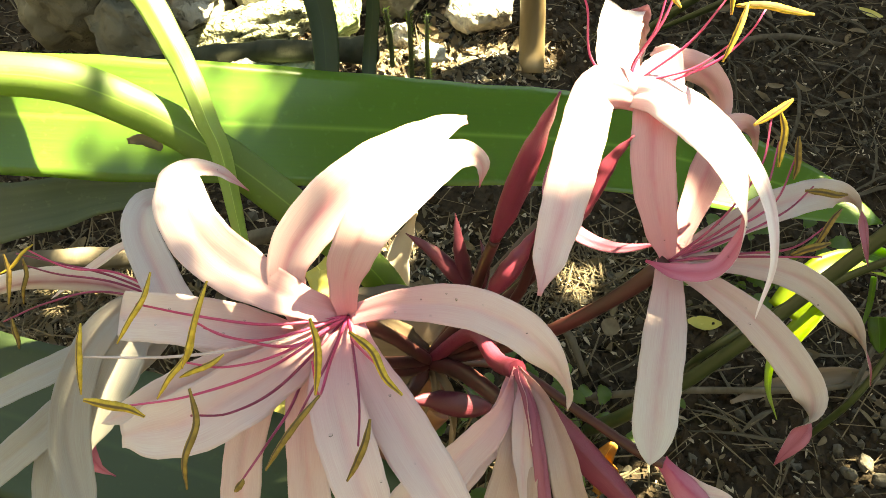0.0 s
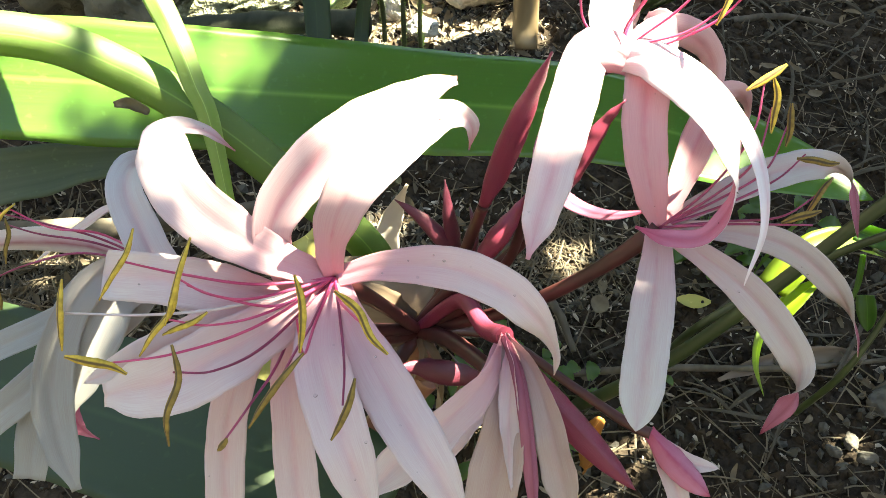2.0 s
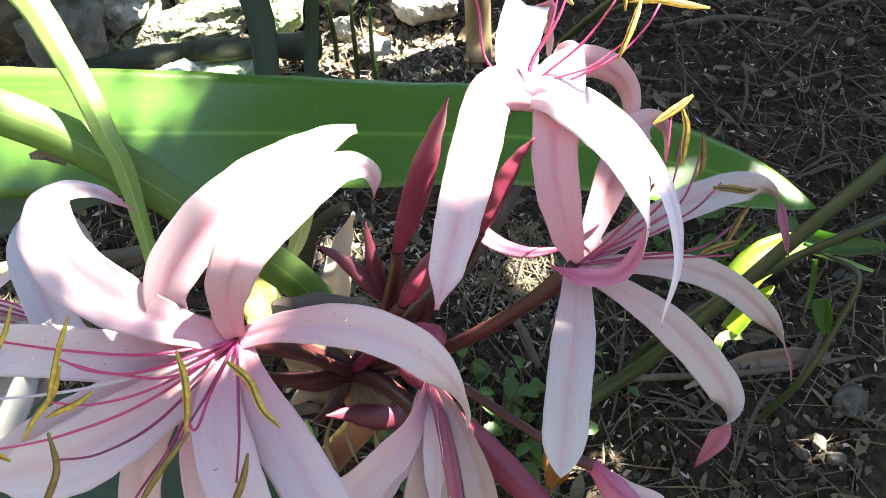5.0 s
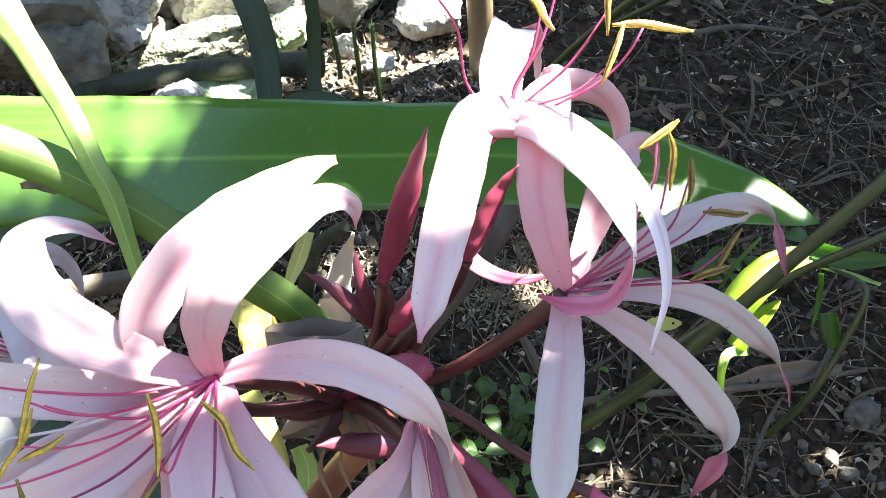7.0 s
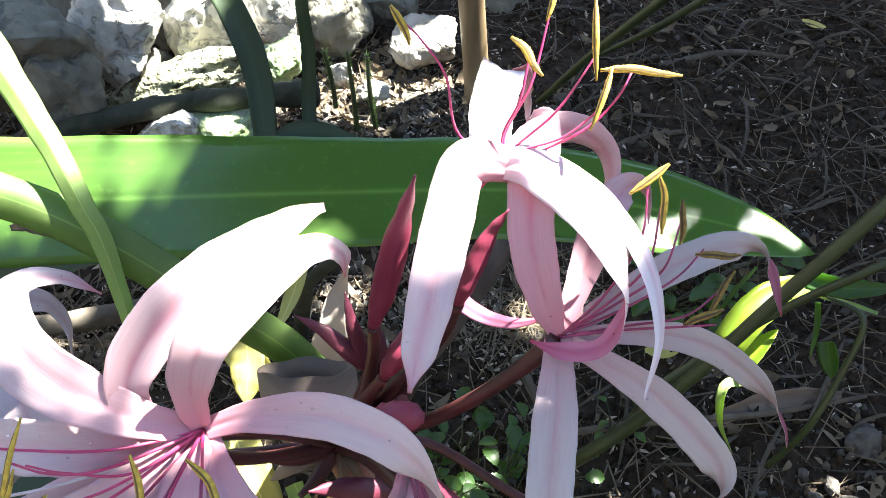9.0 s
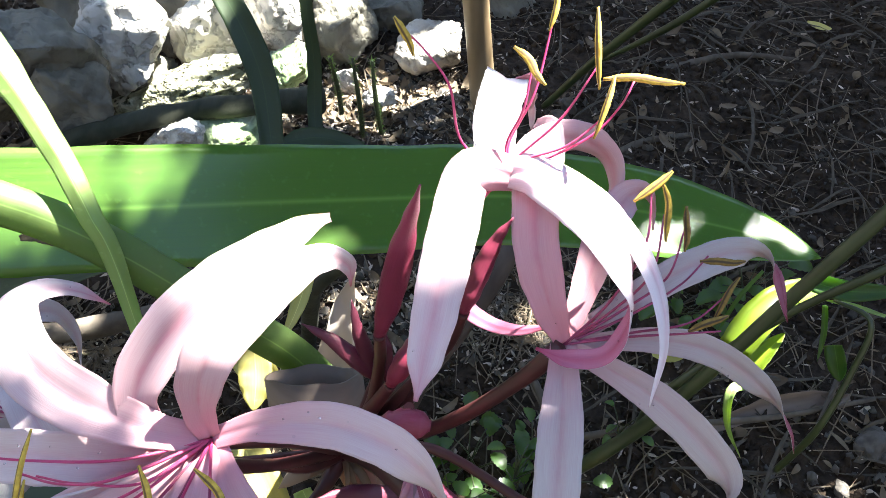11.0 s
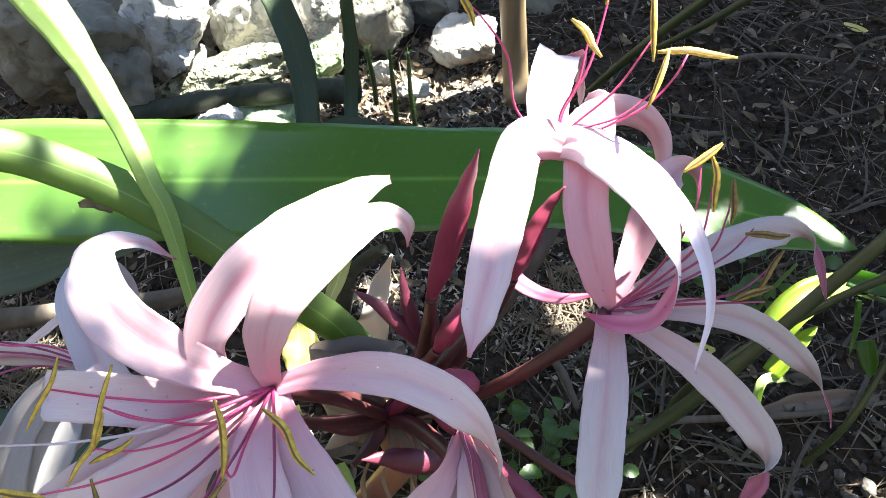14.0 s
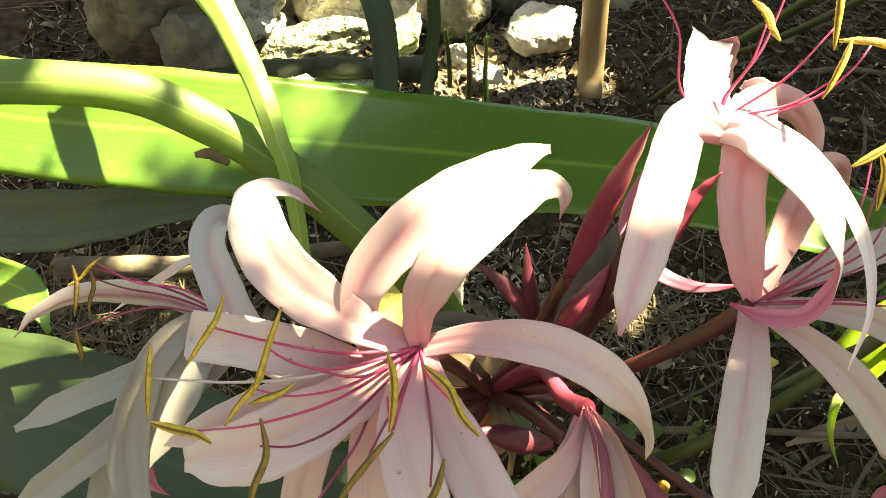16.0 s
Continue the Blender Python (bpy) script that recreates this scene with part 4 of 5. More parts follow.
stalk([HUB, (0.0258, 0.3045, 0.6255), (0.041, 0.287, 0.6764)], [0.005, 0.004, 0.003], PEDICEL)
stalk([HUB, (0.0115, 0.3203, 0.6127), (0.0199, 0.3255, 0.6436)], [0.005, 0.0045, 0.004], PEDICEL)
stalk([HUB, (-0.0232, 0.3004, 0.622), (-0.0424, 0.2867, 0.6498)], [0.005, 0.0045, 0.003], PEDICEL)
stalk([HUB, (-0.0175, 0.286, 0.6097), (-0.0402, 0.2716, 0.6369)], [0.005, 0.0045, 0.003], PEDICEL)
stalk([HUB, (0.0212, 0.288, 0.6113), (0.0441, 0.2554, 0.6361)], [0.0055, 0.0055, 0.005], PEDICEL)
stalk([HUB, (-0.0095, 0.2878, 0.5848), (-0.0188, 0.2735, 0.5858)], [0.006, 0.005, 0.002], PEDICEL)
for pts, w, tw in (
    ([HUB, (-0.0218, 0.3032, 0.6244), (-0.0415, 0.3037, 0.638)], 0.016, (40, 20)),
    ([HUB, (-0.0208, 0.2844, 0.6083), (-0.0354, 0.2751, 0.6003)], 0.014, (160, 200)),
    ([HUB, (0.0163, 0.2872, 0.5843), (0.0222, 0.2749, 0.5475)], 0.006, (0, 60)),
    ([HUB, (0.0049, 0.2838, 0.5946), (0.0005, 0.2747, 0.5736), (0.0079, 0.268, 0.5415)], 0.005, (20, 150)),
    ([HUB, (0.0166, 0.2903, 0.6001), (0.0315, 0.2843, 0.5818), (0.0279, 0.2798, 0.5516)], 0.003, (0, 240)),
    ([HUB, (-0.0073, 0.2852, 0.5826), (-0.0137, 0.2777, 0.5498), (-0.0053, 0.2702, 0.5171)], 0.004, (60, 200)),
    ([HUB, (0.0091, 0.2866, 0.5838), (0.0191, 0.2756, 0.5612), (0.019, 0.2647, 0.5255)], 0.004, (0, 200)),
):
    part("bract", ribbon(pts, w, lambda t: strap_profile(t, 0.5), tw, 0.4, 0.0006, 0.2, 20, 6, 81), [HUSK, HUSK], lily, "withered papery bract")
def sleeve(points, r_top, r_foot):
    """An old, cut leaf neck: a hollow papery cylinder with a thick rolled rim."""
    bm = bmesh.new()
    line = glide(points, 41)
    n, rings = 40, []
    for k, r in ((6, r_top * 0.82), (1, r_top * 0.88), (0, r_top * 0.95), (0, r_top * 1.02), (2, r_top * 1.03), (8, r_top * 1.0), (20, r_top * 0.7 + r_foot * 0.3), (40, r_foot)):
        p, ahead = line[k], (line[min(k + 1, 40)] - line[max(k - 1, 0)]).normalized()
        side = Vector((1, 0, 0.12)).normalized()
        up = side.cross(ahead).normalized()
        ring = []
        for j in range(n):
            a = 6.2832 * j / n
            w = 1 + 0.10 * noise.noise(Vector((math.cos(a) * 1.5, math.sin(a) * 1.5, k * 0.05)))
            ring.append(bm.verts.new(p + side * math.cos(a) * r * 1.2 * w + up * math.sin(a) * r * 0.8 * w + ahead * 0.004 * noise.noise(Vector((a * 1.4, 2, 0)))))
        rings.append(ring)
    for p, q in zip(rings, rings[1:]):
        for k in range(n):
            bm.faces.new((p[k], p[(k + 1) % n], q[(k + 1) % n], q[k])).smooth = True
    return bm


part("neck", sleeve([(-0.0291, 0.3772, 0.5682), (-0.0256, 0.364, 0.5453), (-0.0184, 0.3718, 0.4778), (-0.0511, 0.6845, 0)], 0.029, 0.04), NECK, lily, "old brown papery leaf neck, cut open at the top")

# the big strap leaf behind the flowers
part("leaf", ribbon([(-0.49, 0.4377, 0.6476), (-0.3732, 0.4494, 0.6313), (-0.222, 0.4866, 0.6105), (-0.0503, 0.5333, 0.5847), (0.1213, 0.5706, 0.5639), (0.2273, 0.576, 0.5475), (0.3164, 0.5663, 0.5379), (0.3895, 0.5473, 0.5268)], 0.095, lambda t: strap_profile(t, 0.2), (6, -43), 0.07, 0.0014, 0.05, 70, 12, 41), [LEAF, LEAF], lily, "broad glossy strap leaf, half in sun")
part("leaf_stalk", ribbon([(-0.4123, 0.341, 0.7192), (-0.347, 0.3689, 0.7261), (-0.2604, 0.3973, 0.7183), (-0.2003, 0.402, 0.696), (-0.1487, 0.3978, 0.666), (-0.0975, 0.3927, 0.6221), (-0.0544, 0.3963, 0.5725), (-0.0318, 0.4025, 0.5262), (-0.0006, 0.4113, 0.46)], 0.027, band_profile, (0, 0), -0.4, 0.004, 0.0, 60, 10, 42), [LEAF_FOLDED, LEAF_FOLDED], lily, "arching green leaf folded along its middle")
part("leaf", ribbon([(-0.1290, 0.3521, 0.6070), (-0.1372, 0.3688, 0.6385), (-0.1441, 0.3825, 0.6660), (-0.1496, 0.3904, 0.6847), (-0.1557, 0.3959, 0.6960), (-0.1632, 0.4052, 0.7106), (-0.1738, 0.4186, 0.7234), (-0.1834, 0.4285, 0.7345), (-0.2000, 0.4468, 0.7476), (-0.2212, 0.4669, 0.7622), (-0.2447, 0.4862, 0.7774), (-0.2739, 0.5100, 0.7952)], 1.0, lambda t: spread([0.009, 0.0095, 0.0110, 0.0130, 0.0145, 0.0155, 0.0165, 0.018, 0.0235, 0.028, 0.031, 0.028], t), (4, 0, -2, -2), 0.05, 0.0012, 0.0, 70, 10, 43, None, -0.55), [LEAF_YOUNG_SUNLIT, LEAF_YOUNG_SUNLIT], lily, "narrow young yellow-green leaf in sun")
part("leaf", ribbon([(-0.5545, 0.4938, 0.4321), (-0.4492, 0.5055, 0.4422), (-0.3867, 0.5169, 0.4520), (-0.3393, 0.5360, 0.4552), (-0.2953, 0.5509, 0.4548), (-0.2554, 0.5638, 0.4527)], 1.0, lambda t: spread([0.060, 0.064, 0.062, 0.052, 0.034, 0.006], t), (-20, -20), 0.2, 0.0014, 0.06, 40, 10, 44), [LEAF_OLD, LEAF_OLD], lily, "old mottled grey-green strap leaf in shade")
part("leaf", ribbon([(-0.443, 0.3088, 0.4579), (-0.3351, 0.2977, 0.4747), (-0.2063, 0.2732, 0.4801), (-0.0843, 0.2437, 0.4812), (-0.009, 0.2227, 0.4631)], 0.115, band_profile, (-10, -10), 0.2, 0.0014, 0.03, 40, 10, 45), [LEAF_SHADE, LEAF_SHADE], lily, "broad strap leaf under the flowers, darkened for shade")
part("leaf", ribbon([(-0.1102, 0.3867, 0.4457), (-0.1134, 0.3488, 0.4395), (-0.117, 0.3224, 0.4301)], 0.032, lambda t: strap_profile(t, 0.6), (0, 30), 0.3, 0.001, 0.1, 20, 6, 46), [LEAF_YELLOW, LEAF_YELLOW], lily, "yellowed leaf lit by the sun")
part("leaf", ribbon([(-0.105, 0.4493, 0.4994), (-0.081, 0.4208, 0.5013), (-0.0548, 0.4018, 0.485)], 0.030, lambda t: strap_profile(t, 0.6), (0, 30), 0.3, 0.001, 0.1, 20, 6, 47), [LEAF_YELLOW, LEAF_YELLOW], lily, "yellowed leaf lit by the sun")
part("scape", tube([HUB, (0.0079, 0.3573, 0.4469), (0.004, 0.6339, 0)], [0.011, 0.012, 0.016], 30, 14), SCAPE, lily)

for pts, w, mat, tw, label in (
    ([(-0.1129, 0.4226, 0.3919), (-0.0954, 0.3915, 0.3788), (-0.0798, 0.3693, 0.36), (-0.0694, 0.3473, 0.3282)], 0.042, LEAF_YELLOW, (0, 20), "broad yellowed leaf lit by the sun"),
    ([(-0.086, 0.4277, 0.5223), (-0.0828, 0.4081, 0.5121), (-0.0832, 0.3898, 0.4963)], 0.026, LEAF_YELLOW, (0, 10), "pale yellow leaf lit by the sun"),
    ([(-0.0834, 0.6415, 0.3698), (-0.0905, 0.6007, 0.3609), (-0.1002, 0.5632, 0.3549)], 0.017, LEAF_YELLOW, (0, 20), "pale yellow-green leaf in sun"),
    ([(-0.0656, 0.4181, 0.31), (-0.0562, 0.4018, 0.2963), (-0.054, 0.3729, 0.2715)], 0.022, LEAF_YOUNG_SUNLIT, (20, 0), "small lime-green leaf in sun"),
):
    part("leaf", ribbon(pts, w, lambda t: strap_profile(t, 0.6), tw, 0.3, 0.001, 0.12, 22, 6, 48), [mat, mat], lily, label)
stalk([(0.0121, 0.319, 0.5169), (-0.0159, 0.3236, 0.4411), (-0.048, 0.3184, 0.3567)], [0.011, 0.012, 0.012], SCAPE, "thick brown flower stalk", "old_stalk")
bud([(0.041, 0.2789, 0.5886), (0.0208, 0.2735, 0.5967), (0.0047, 0.2695, 0.6061), (-0.0107, 0.263, 0.6133)], 0.015, "dark purple spent bud under a petal", BUD_DARK_SHADE)

part("leaf", ribbon([(-0.0338, 0.6375, 0.3769), (-0.0434, 0.6363, 0.3425), (-0.0506, 0.6228, 0.3108), (-0.0544, 0.6167, 0.2656), (-0.0772, 0.6320, 0.1459)], 1.0, lambda t: spread([0.004, 0.026, 0.044, 0.046, 0.03], t), (-30, 10, 20), 0.5, 0.0012, 0.4, 34, 10, 49), [HUSK_PALE, HUSK_PALE], lily, "pale dried leaf end lit by the sun")
part("leaf", ribbon([(-0.4529, 0.3479, 0.5275), (-0.3990, 0.3535, 0.5489), (-0.3590, 0.3512, 0.5615), (-0.3300, 0.3410, 0.5639), (-0.3110, 0.3218, 0.5509)], 1.0, lambda t: spread([0.03, 0.040, 0.040, 0.032, 0.004], t), (0, 10), 0.3, 0.0012, 0.08, 30, 8, 50), [LEAF, LEAF], lily, "short broad green leaf end in sun")

# ---- the neighbouring clump ----
clump = root("lily_clump", (0.3672, 0.6805, 0), "clump of slender green leaf stalks and yellow-green leaves", "plant")
for pts, r, mat in (
    ([(0.2316, 0.6078, 0), (0.2288, 0.5277, 0.1714), (0.2839, 0.5284, 0.2642), (0.3327, 0.5355, 0.3626), (0.3793, 0.5499, 0.4539), (0.4251, 0.5621, 0.5435), (0.4871, 0.5811, 0.6651)], [0.013, 0.012, 0.011, 0.010, 0.010, 0.009], STALK),
    ([(0.3503, 0.6783, 0), (0.3031, 0.5648, 0.2559), (0.3466, 0.5682, 0.3379), (0.4098, 0.5733, 0.4213), (0.4622, 0.5646, 0.4929), (0.5394, 0.5693, 0.576)], [0.009, 0.008, 0.007, 0.006, 0.006], STALK),
    ([(0.4636, 0.5347, 0.1729), (0.4764, 0.5329, 0.2665), (0.4962, 0.5619, 0.3341), (0.5047, 0.5895, 0.3867), (0.4751, 0.6187, 0.386)], [0.006, 0.006, 0.0055, 0.005, 0.003], STALK),
    ([(0.2589, 1.403, 0.0169), (0.34, 1.3533, 0.1761), (0.4382, 1.3045, 0.3364), (0.4943, 1.267, 0.4385)], [0.010, 0.012, 0.013, 0.013], STALK),
    ([(0.3497, 1.3879, 0.1401), (0.4482, 1.3503, 0.2428), (0.5487, 1.3275, 0.3591)], [0.006, 0.010, 0.010], STALK),
):
    part("leaf_stalk", tube(pts, r, 40, 12, 0.7), mat, clump)
for pts, w, mat, tw in (
    ([(0.3751, 0.5806, 0.3427), (0.4002, 0.6060, 0.3664), (0.4347, 0.6295, 0.3749), (0.4905, 0.6605, 0.3635)], 0.040, LEAF_LIME, (-20, -10)),
    ([(0.3910, 0.5693, 0.2986), (0.4127, 0.5907, 0.3186), (0.4396, 0.6135, 0.3331)], 0.024, LEAF_LIME, (-20, -20)),
    ([(0.414, 0.5792, 0.2809), (0.3785, 0.5571, 0.3008), (0.3792, 0.5353, 0.2672), (0.4016, 0.5184, 0.2249)], 0.011, LEAF_YOUNG_SUNLIT, (0, 60)),
    ([(0.4535, 0.6314, 0.3974), (0.4829, 0.6127, 0.4077), (0.5302, 0.601, 0.4248)], 0.022, HERB, (0, 0)),
    ([(0.5006, 0.6137, 0.3138), (0.5045, 0.5998, 0.3012), (0.5133, 0.5893, 0.2781)], 0.022, HERB, (20, 0)),
    ([(0.4756, 0.6269, 0.3663), (0.4795, 0.6104, 0.3377), (0.4779, 0.5934, 0.3085)], 0.007, HERB, (20, 0)),
    ([(0.3992, 0.639, 0.4036), (0.3806, 0.6292, 0.3671), (0.3689, 0.62, 0.3178)], 0.006, HERB, (50, 0)),
    ([(0.5296, 0.6067, 0.3758), (0.5031, 0.6275, 0.3673), (0.4859, 0.6506, 0.3475)], 0.006, LEAF_YOUNG_SUNLIT, (50, 0)),
):
    part("leaf", ribbon(pts, w, lambda t: strap_profile(0.12 + 0.88 * t, 0.6), tw, 0.4, 0.0008, 0.05, 24, 6, 91), [mat, mat], clump)

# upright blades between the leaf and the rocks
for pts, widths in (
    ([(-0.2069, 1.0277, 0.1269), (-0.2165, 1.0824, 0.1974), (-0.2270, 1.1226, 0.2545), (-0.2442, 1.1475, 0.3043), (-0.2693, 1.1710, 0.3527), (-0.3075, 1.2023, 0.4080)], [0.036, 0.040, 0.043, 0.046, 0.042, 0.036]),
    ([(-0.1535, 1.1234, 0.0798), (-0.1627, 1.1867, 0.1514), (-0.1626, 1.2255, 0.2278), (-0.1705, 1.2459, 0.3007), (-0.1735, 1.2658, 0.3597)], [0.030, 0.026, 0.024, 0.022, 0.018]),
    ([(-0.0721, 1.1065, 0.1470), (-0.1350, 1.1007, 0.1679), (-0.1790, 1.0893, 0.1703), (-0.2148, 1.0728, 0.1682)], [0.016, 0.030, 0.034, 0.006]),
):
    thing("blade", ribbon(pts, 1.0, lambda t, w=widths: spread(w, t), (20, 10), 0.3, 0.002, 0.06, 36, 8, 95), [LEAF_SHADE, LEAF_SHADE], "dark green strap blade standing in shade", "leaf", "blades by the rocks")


def sprout(points, seed):
    """A short stem set all round with tiny needle leaves."""
    foot = Vector(points[0])
    ob = root("sprout", foot, "short upright green shoot set with tiny needle leaves", "plant", "shoots by the rocks")
    part("stem", tube(points, [0.005, 0.005, 0.003], 16, 6), STALK, ob)
    bm = bmesh.new()
    rnd = random.Random(seed)
    line = glide(points, 60)
    for k, p in enumerate(line):
        for _ in range(4):
            a = rnd.uniform(0, 6.3)
            d = Vector((math.cos(a), math.sin(a), 0.7)) * 0.010
            s = Vector((-math.sin(a), math.cos(a), 0)) * 0.0012
            bm.faces.new([bm.verts.new(q) for q in (p - s, p + s, p + d)])
    part("needles", bm, HERB, ob)
    return ob


sprout([(-0.1352, 1.3184, 0.042), (-0.1422, 1.3377, 0.0867), (-0.1552, 1.3469, 0.1493)], 1)
sprout([(-0.0926, 1.2876, 0.0143), (-0.1001, 1.3069, 0.0862), (-0.1116, 1.331, 0.1625)], 2)
sprout([(-0.0597, 1.3078, 0.0062), (-0.0702, 1.3236, 0.0749), (-0.0781, 1.3532, 0.1426)], 3)

# ---- litter on the soil ----
STUFF = random.Random(7)


THICK = [(-0.0915, 1.3952, 0), (0.0449, 1.42, 0), (-0.205, 1.3876, 0), (-0.5579, 0.7183, 0), (0.2202, 0.8726, 0), (-0.1475, 1.3851, 0), (-0.037, 0.871, 0), (-0.4751, 0.7514, 0), (-0.0242, 1.4149, 0)]


def litter_place(share=0.38, spots=THICK):
    if STUFF.random() < share:
        c = STUFF.choice(spots)
        return c[0] + STUFF.gauss(0, 0.07), c[1] + STUFF.gauss(0, 0.06)
    y = STUFF.uniform(0.25, 2.3)
    half = 0.45 + 0.42 * y
    return STUFF.uniform(-half, half), y


def build_pebbles(count):
    bm = bmesh.new()
    for _ in range(count):
        x, y = litter_place()
        r = 0.002 + 0.009 * STUFF.random() ** 3
        m = Matrix.LocRotScale((x, y, ground_height(x, y) + r * 0.25), Euler([STUFF.uniform(0, 6) for _ in range(3)]), (r * STUFF.uniform(0.8, 1.5), r * STUFF.uniform(0.7, 1.2), r * STUFF.uniform(0.5, 0.9)))
        v = [bm.verts.new(m @ (Vector(c) * STUFF.uniform(0.8, 1.2))) for c in ((1, 0, 0), (0.3, 0.9, 0), (-0.8, 0.6, 0), (-0.9, -0.5, 0), (0.2, -1, 0), (0.1, 0.1, 1), (0, 0, -1))]
        for k in range(5):
            bm.faces.new((v[k], v[(k + 1) % 5], v[5]))
            bm.faces.new((v[(k + 1) % 5], v[k], v[6]))
    thing("gravel", bm, PEBBLE, "loose grey-brown gravel and crumbs on soil", "gravel", kind="stuff", place=(0, 0, 0))


def build_twigs(count):
    bm = bmesh.new()
    for _ in range(count):
        x, y = litter_place(0.2, THICK[3:5] + THICK[7:8])
        long, r, a = STUFF.uniform(0.03, 0.16), STUFF.uniform(0.0004, 0.0014), STUFF.uniform(0, 6.3)
        bend, lift = STUFF.uniform(-0.2, 0.2), STUFF.uniform(0, 0.02)
        rings = []
        for k in range(5):
            t = k / 4 - 0.5
            px_, py_ = x + math.cos(a) * long * t - math.sin(a) * long * bend * t * t, y + math.sin(a) * long * t + math.cos(a) * long * bend * t * t
            p = Vector((px_, py_, ground_height(px_, py_) + r + 0.004 + lift * (k / 4)))
            s = Vector((-math.sin(a), math.cos(a), 0)) * r
            rings.append([bm.verts.new(p + s), bm.verts.new(p + Vector((0, 0, r))), bm.verts.new(p - s)])
        for p, q in zip(rings, rings[1:]):
            for j in range(3):
                bm.faces.new((p[j], p[(j + 1) % 3], q[(j + 1) % 3], q[j]))
    thing("twigs", bm, STRAW, "dry straw and thin twigs scattered on soil", "litter", kind="stuff", place=(0, 0, 0))


def leaf_shape(bm, place, long, wide, turn, curl, tilt):
    m = Matrix.LocRotScale(place, Euler((tilt[0], tilt[1], turn)), None)
    rows = []
    for k in range(6):
        t = k / 5
        w = wide * 0.5 * math.sin(math.pi * (0.06 + 0.9 * t)) ** 0.8
        z = curl * long * (t - 0.5) ** 2 * 2
        rows.append([bm.verts.new(m @ Vector((long * (t - 0.5), s * w, z + abs(s) * w * 0.45))) for s in (-1, 0, 1)])
    for p, q in zip(rows, rows[1:]):
        for j in range(2):
            bm.faces.new((p[j], p[j + 1], q[j + 1], q[j])).smooth = True


def build_dry_leaves(count):
    bm = bmesh.new()
    for _ in range(count):
        x, y = litter_place()
        long = 0.012 + 0.036 * STUFF.random() ** 2
        leaf_shape(bm, (x, y, ground_height(x, y) + 0.006), long, long * STUFF.uniform(0.22, 0.5), STUFF.uniform(0, 6.3), STUFF.uniform(-0.5, 0.9), (STUFF.uniform(-0.8, 0.8), STUFF.uniform(-0.4, 0.4)))
    thing("dry_leaves", bm, DRY_LEAF, "small brown dry leaves scattered on soil", "litter", kind="stuff", place=(0, 0, 0))


def build_clods(count):
    bm = bmesh.new()
    for _ in range(count):
        y = STUFF.uniform(0.25, 2.1)
        x = STUFF.uniform(-0.45 - 0.42 * y, 0.45 + 0.42 * y)
        r = 0.003 + 0.010 * STUFF.random() ** 2.5
        m = Matrix.LocRotScale((x, y, ground_height(x, y) + r * 0.15), Euler([STUFF.uniform(0, 6) for _ in range(3)]), (r * STUFF.uniform(0.8, 1.5), r * STUFF.uniform(0.7, 1.2), r * STUFF.uniform(0.6, 0.9)))
        v = [bm.verts.new(m @ (Vector(c) * STUFF.uniform(0.75, 1.25))) for c in ((1, 0, 0.2), (0.3, 0.9, -0.2), (-0.8, 0.6, 0.2), (-0.9, -0.5, -0.2), (0.2, -1, 0.2), (0.1, 0.1, 1), (0, 0, -1))]
        for k in range(5):
            bm.faces.new((v[k], v[(k + 1) % 5], v[5]))
            bm.faces.new((v[(k + 1) % 5], v[k], v[6]))
    thing("soil_clods", bm, SOIL, "dark crumbs and clods of loose soil", "soil", kind="stuff", place=(0, 0, 0))


build_clods(16000)
build_pebbles(7000)
build_twigs(2300)
build_dry_leaves(1700)


def build_chips(count):
    bm = bmesh.new()
    for _ in range(count):
        x, y = litter_place(0.5)
        r = 0.002 + 0.007 * STUFF.random() ** 2
        m = Matrix.LocRotScale((x, y, ground_height(x, y) + 0.004), Euler((STUFF.gauss(0, 0.5), STUFF.gauss(0, 0.5), STUFF.uniform(0, 6.3))), (r, r * STUFF.uniform(0.2, 0.6), r * 0.3))
        v = [bm.verts.new(m @ (Vector(c) * STUFF.uniform(0.6, 1.2))) for c in ((-1.2, 0, 0), (-0.4, -1, 0), (0.9, -0.7, 0), (1.3, 0.3, 0), (0.1, 1, 0), (-0.2, -0.1, 0.9), (0.6, 0.2, 0.8))]
        for q in ((0, 1, 5), (1, 2, 6, 5), (2, 3, 6), (3, 4, 6), (4, 5, 6), (4, 0, 5)):
            bm.faces.new([v[k] for k in q])
    thing("wood_chips", bm, CHIP, "pale brown chips and husks scattered on soil", "litter", kind="stuff", place=(0, 0, 0))


build_chips(9000)


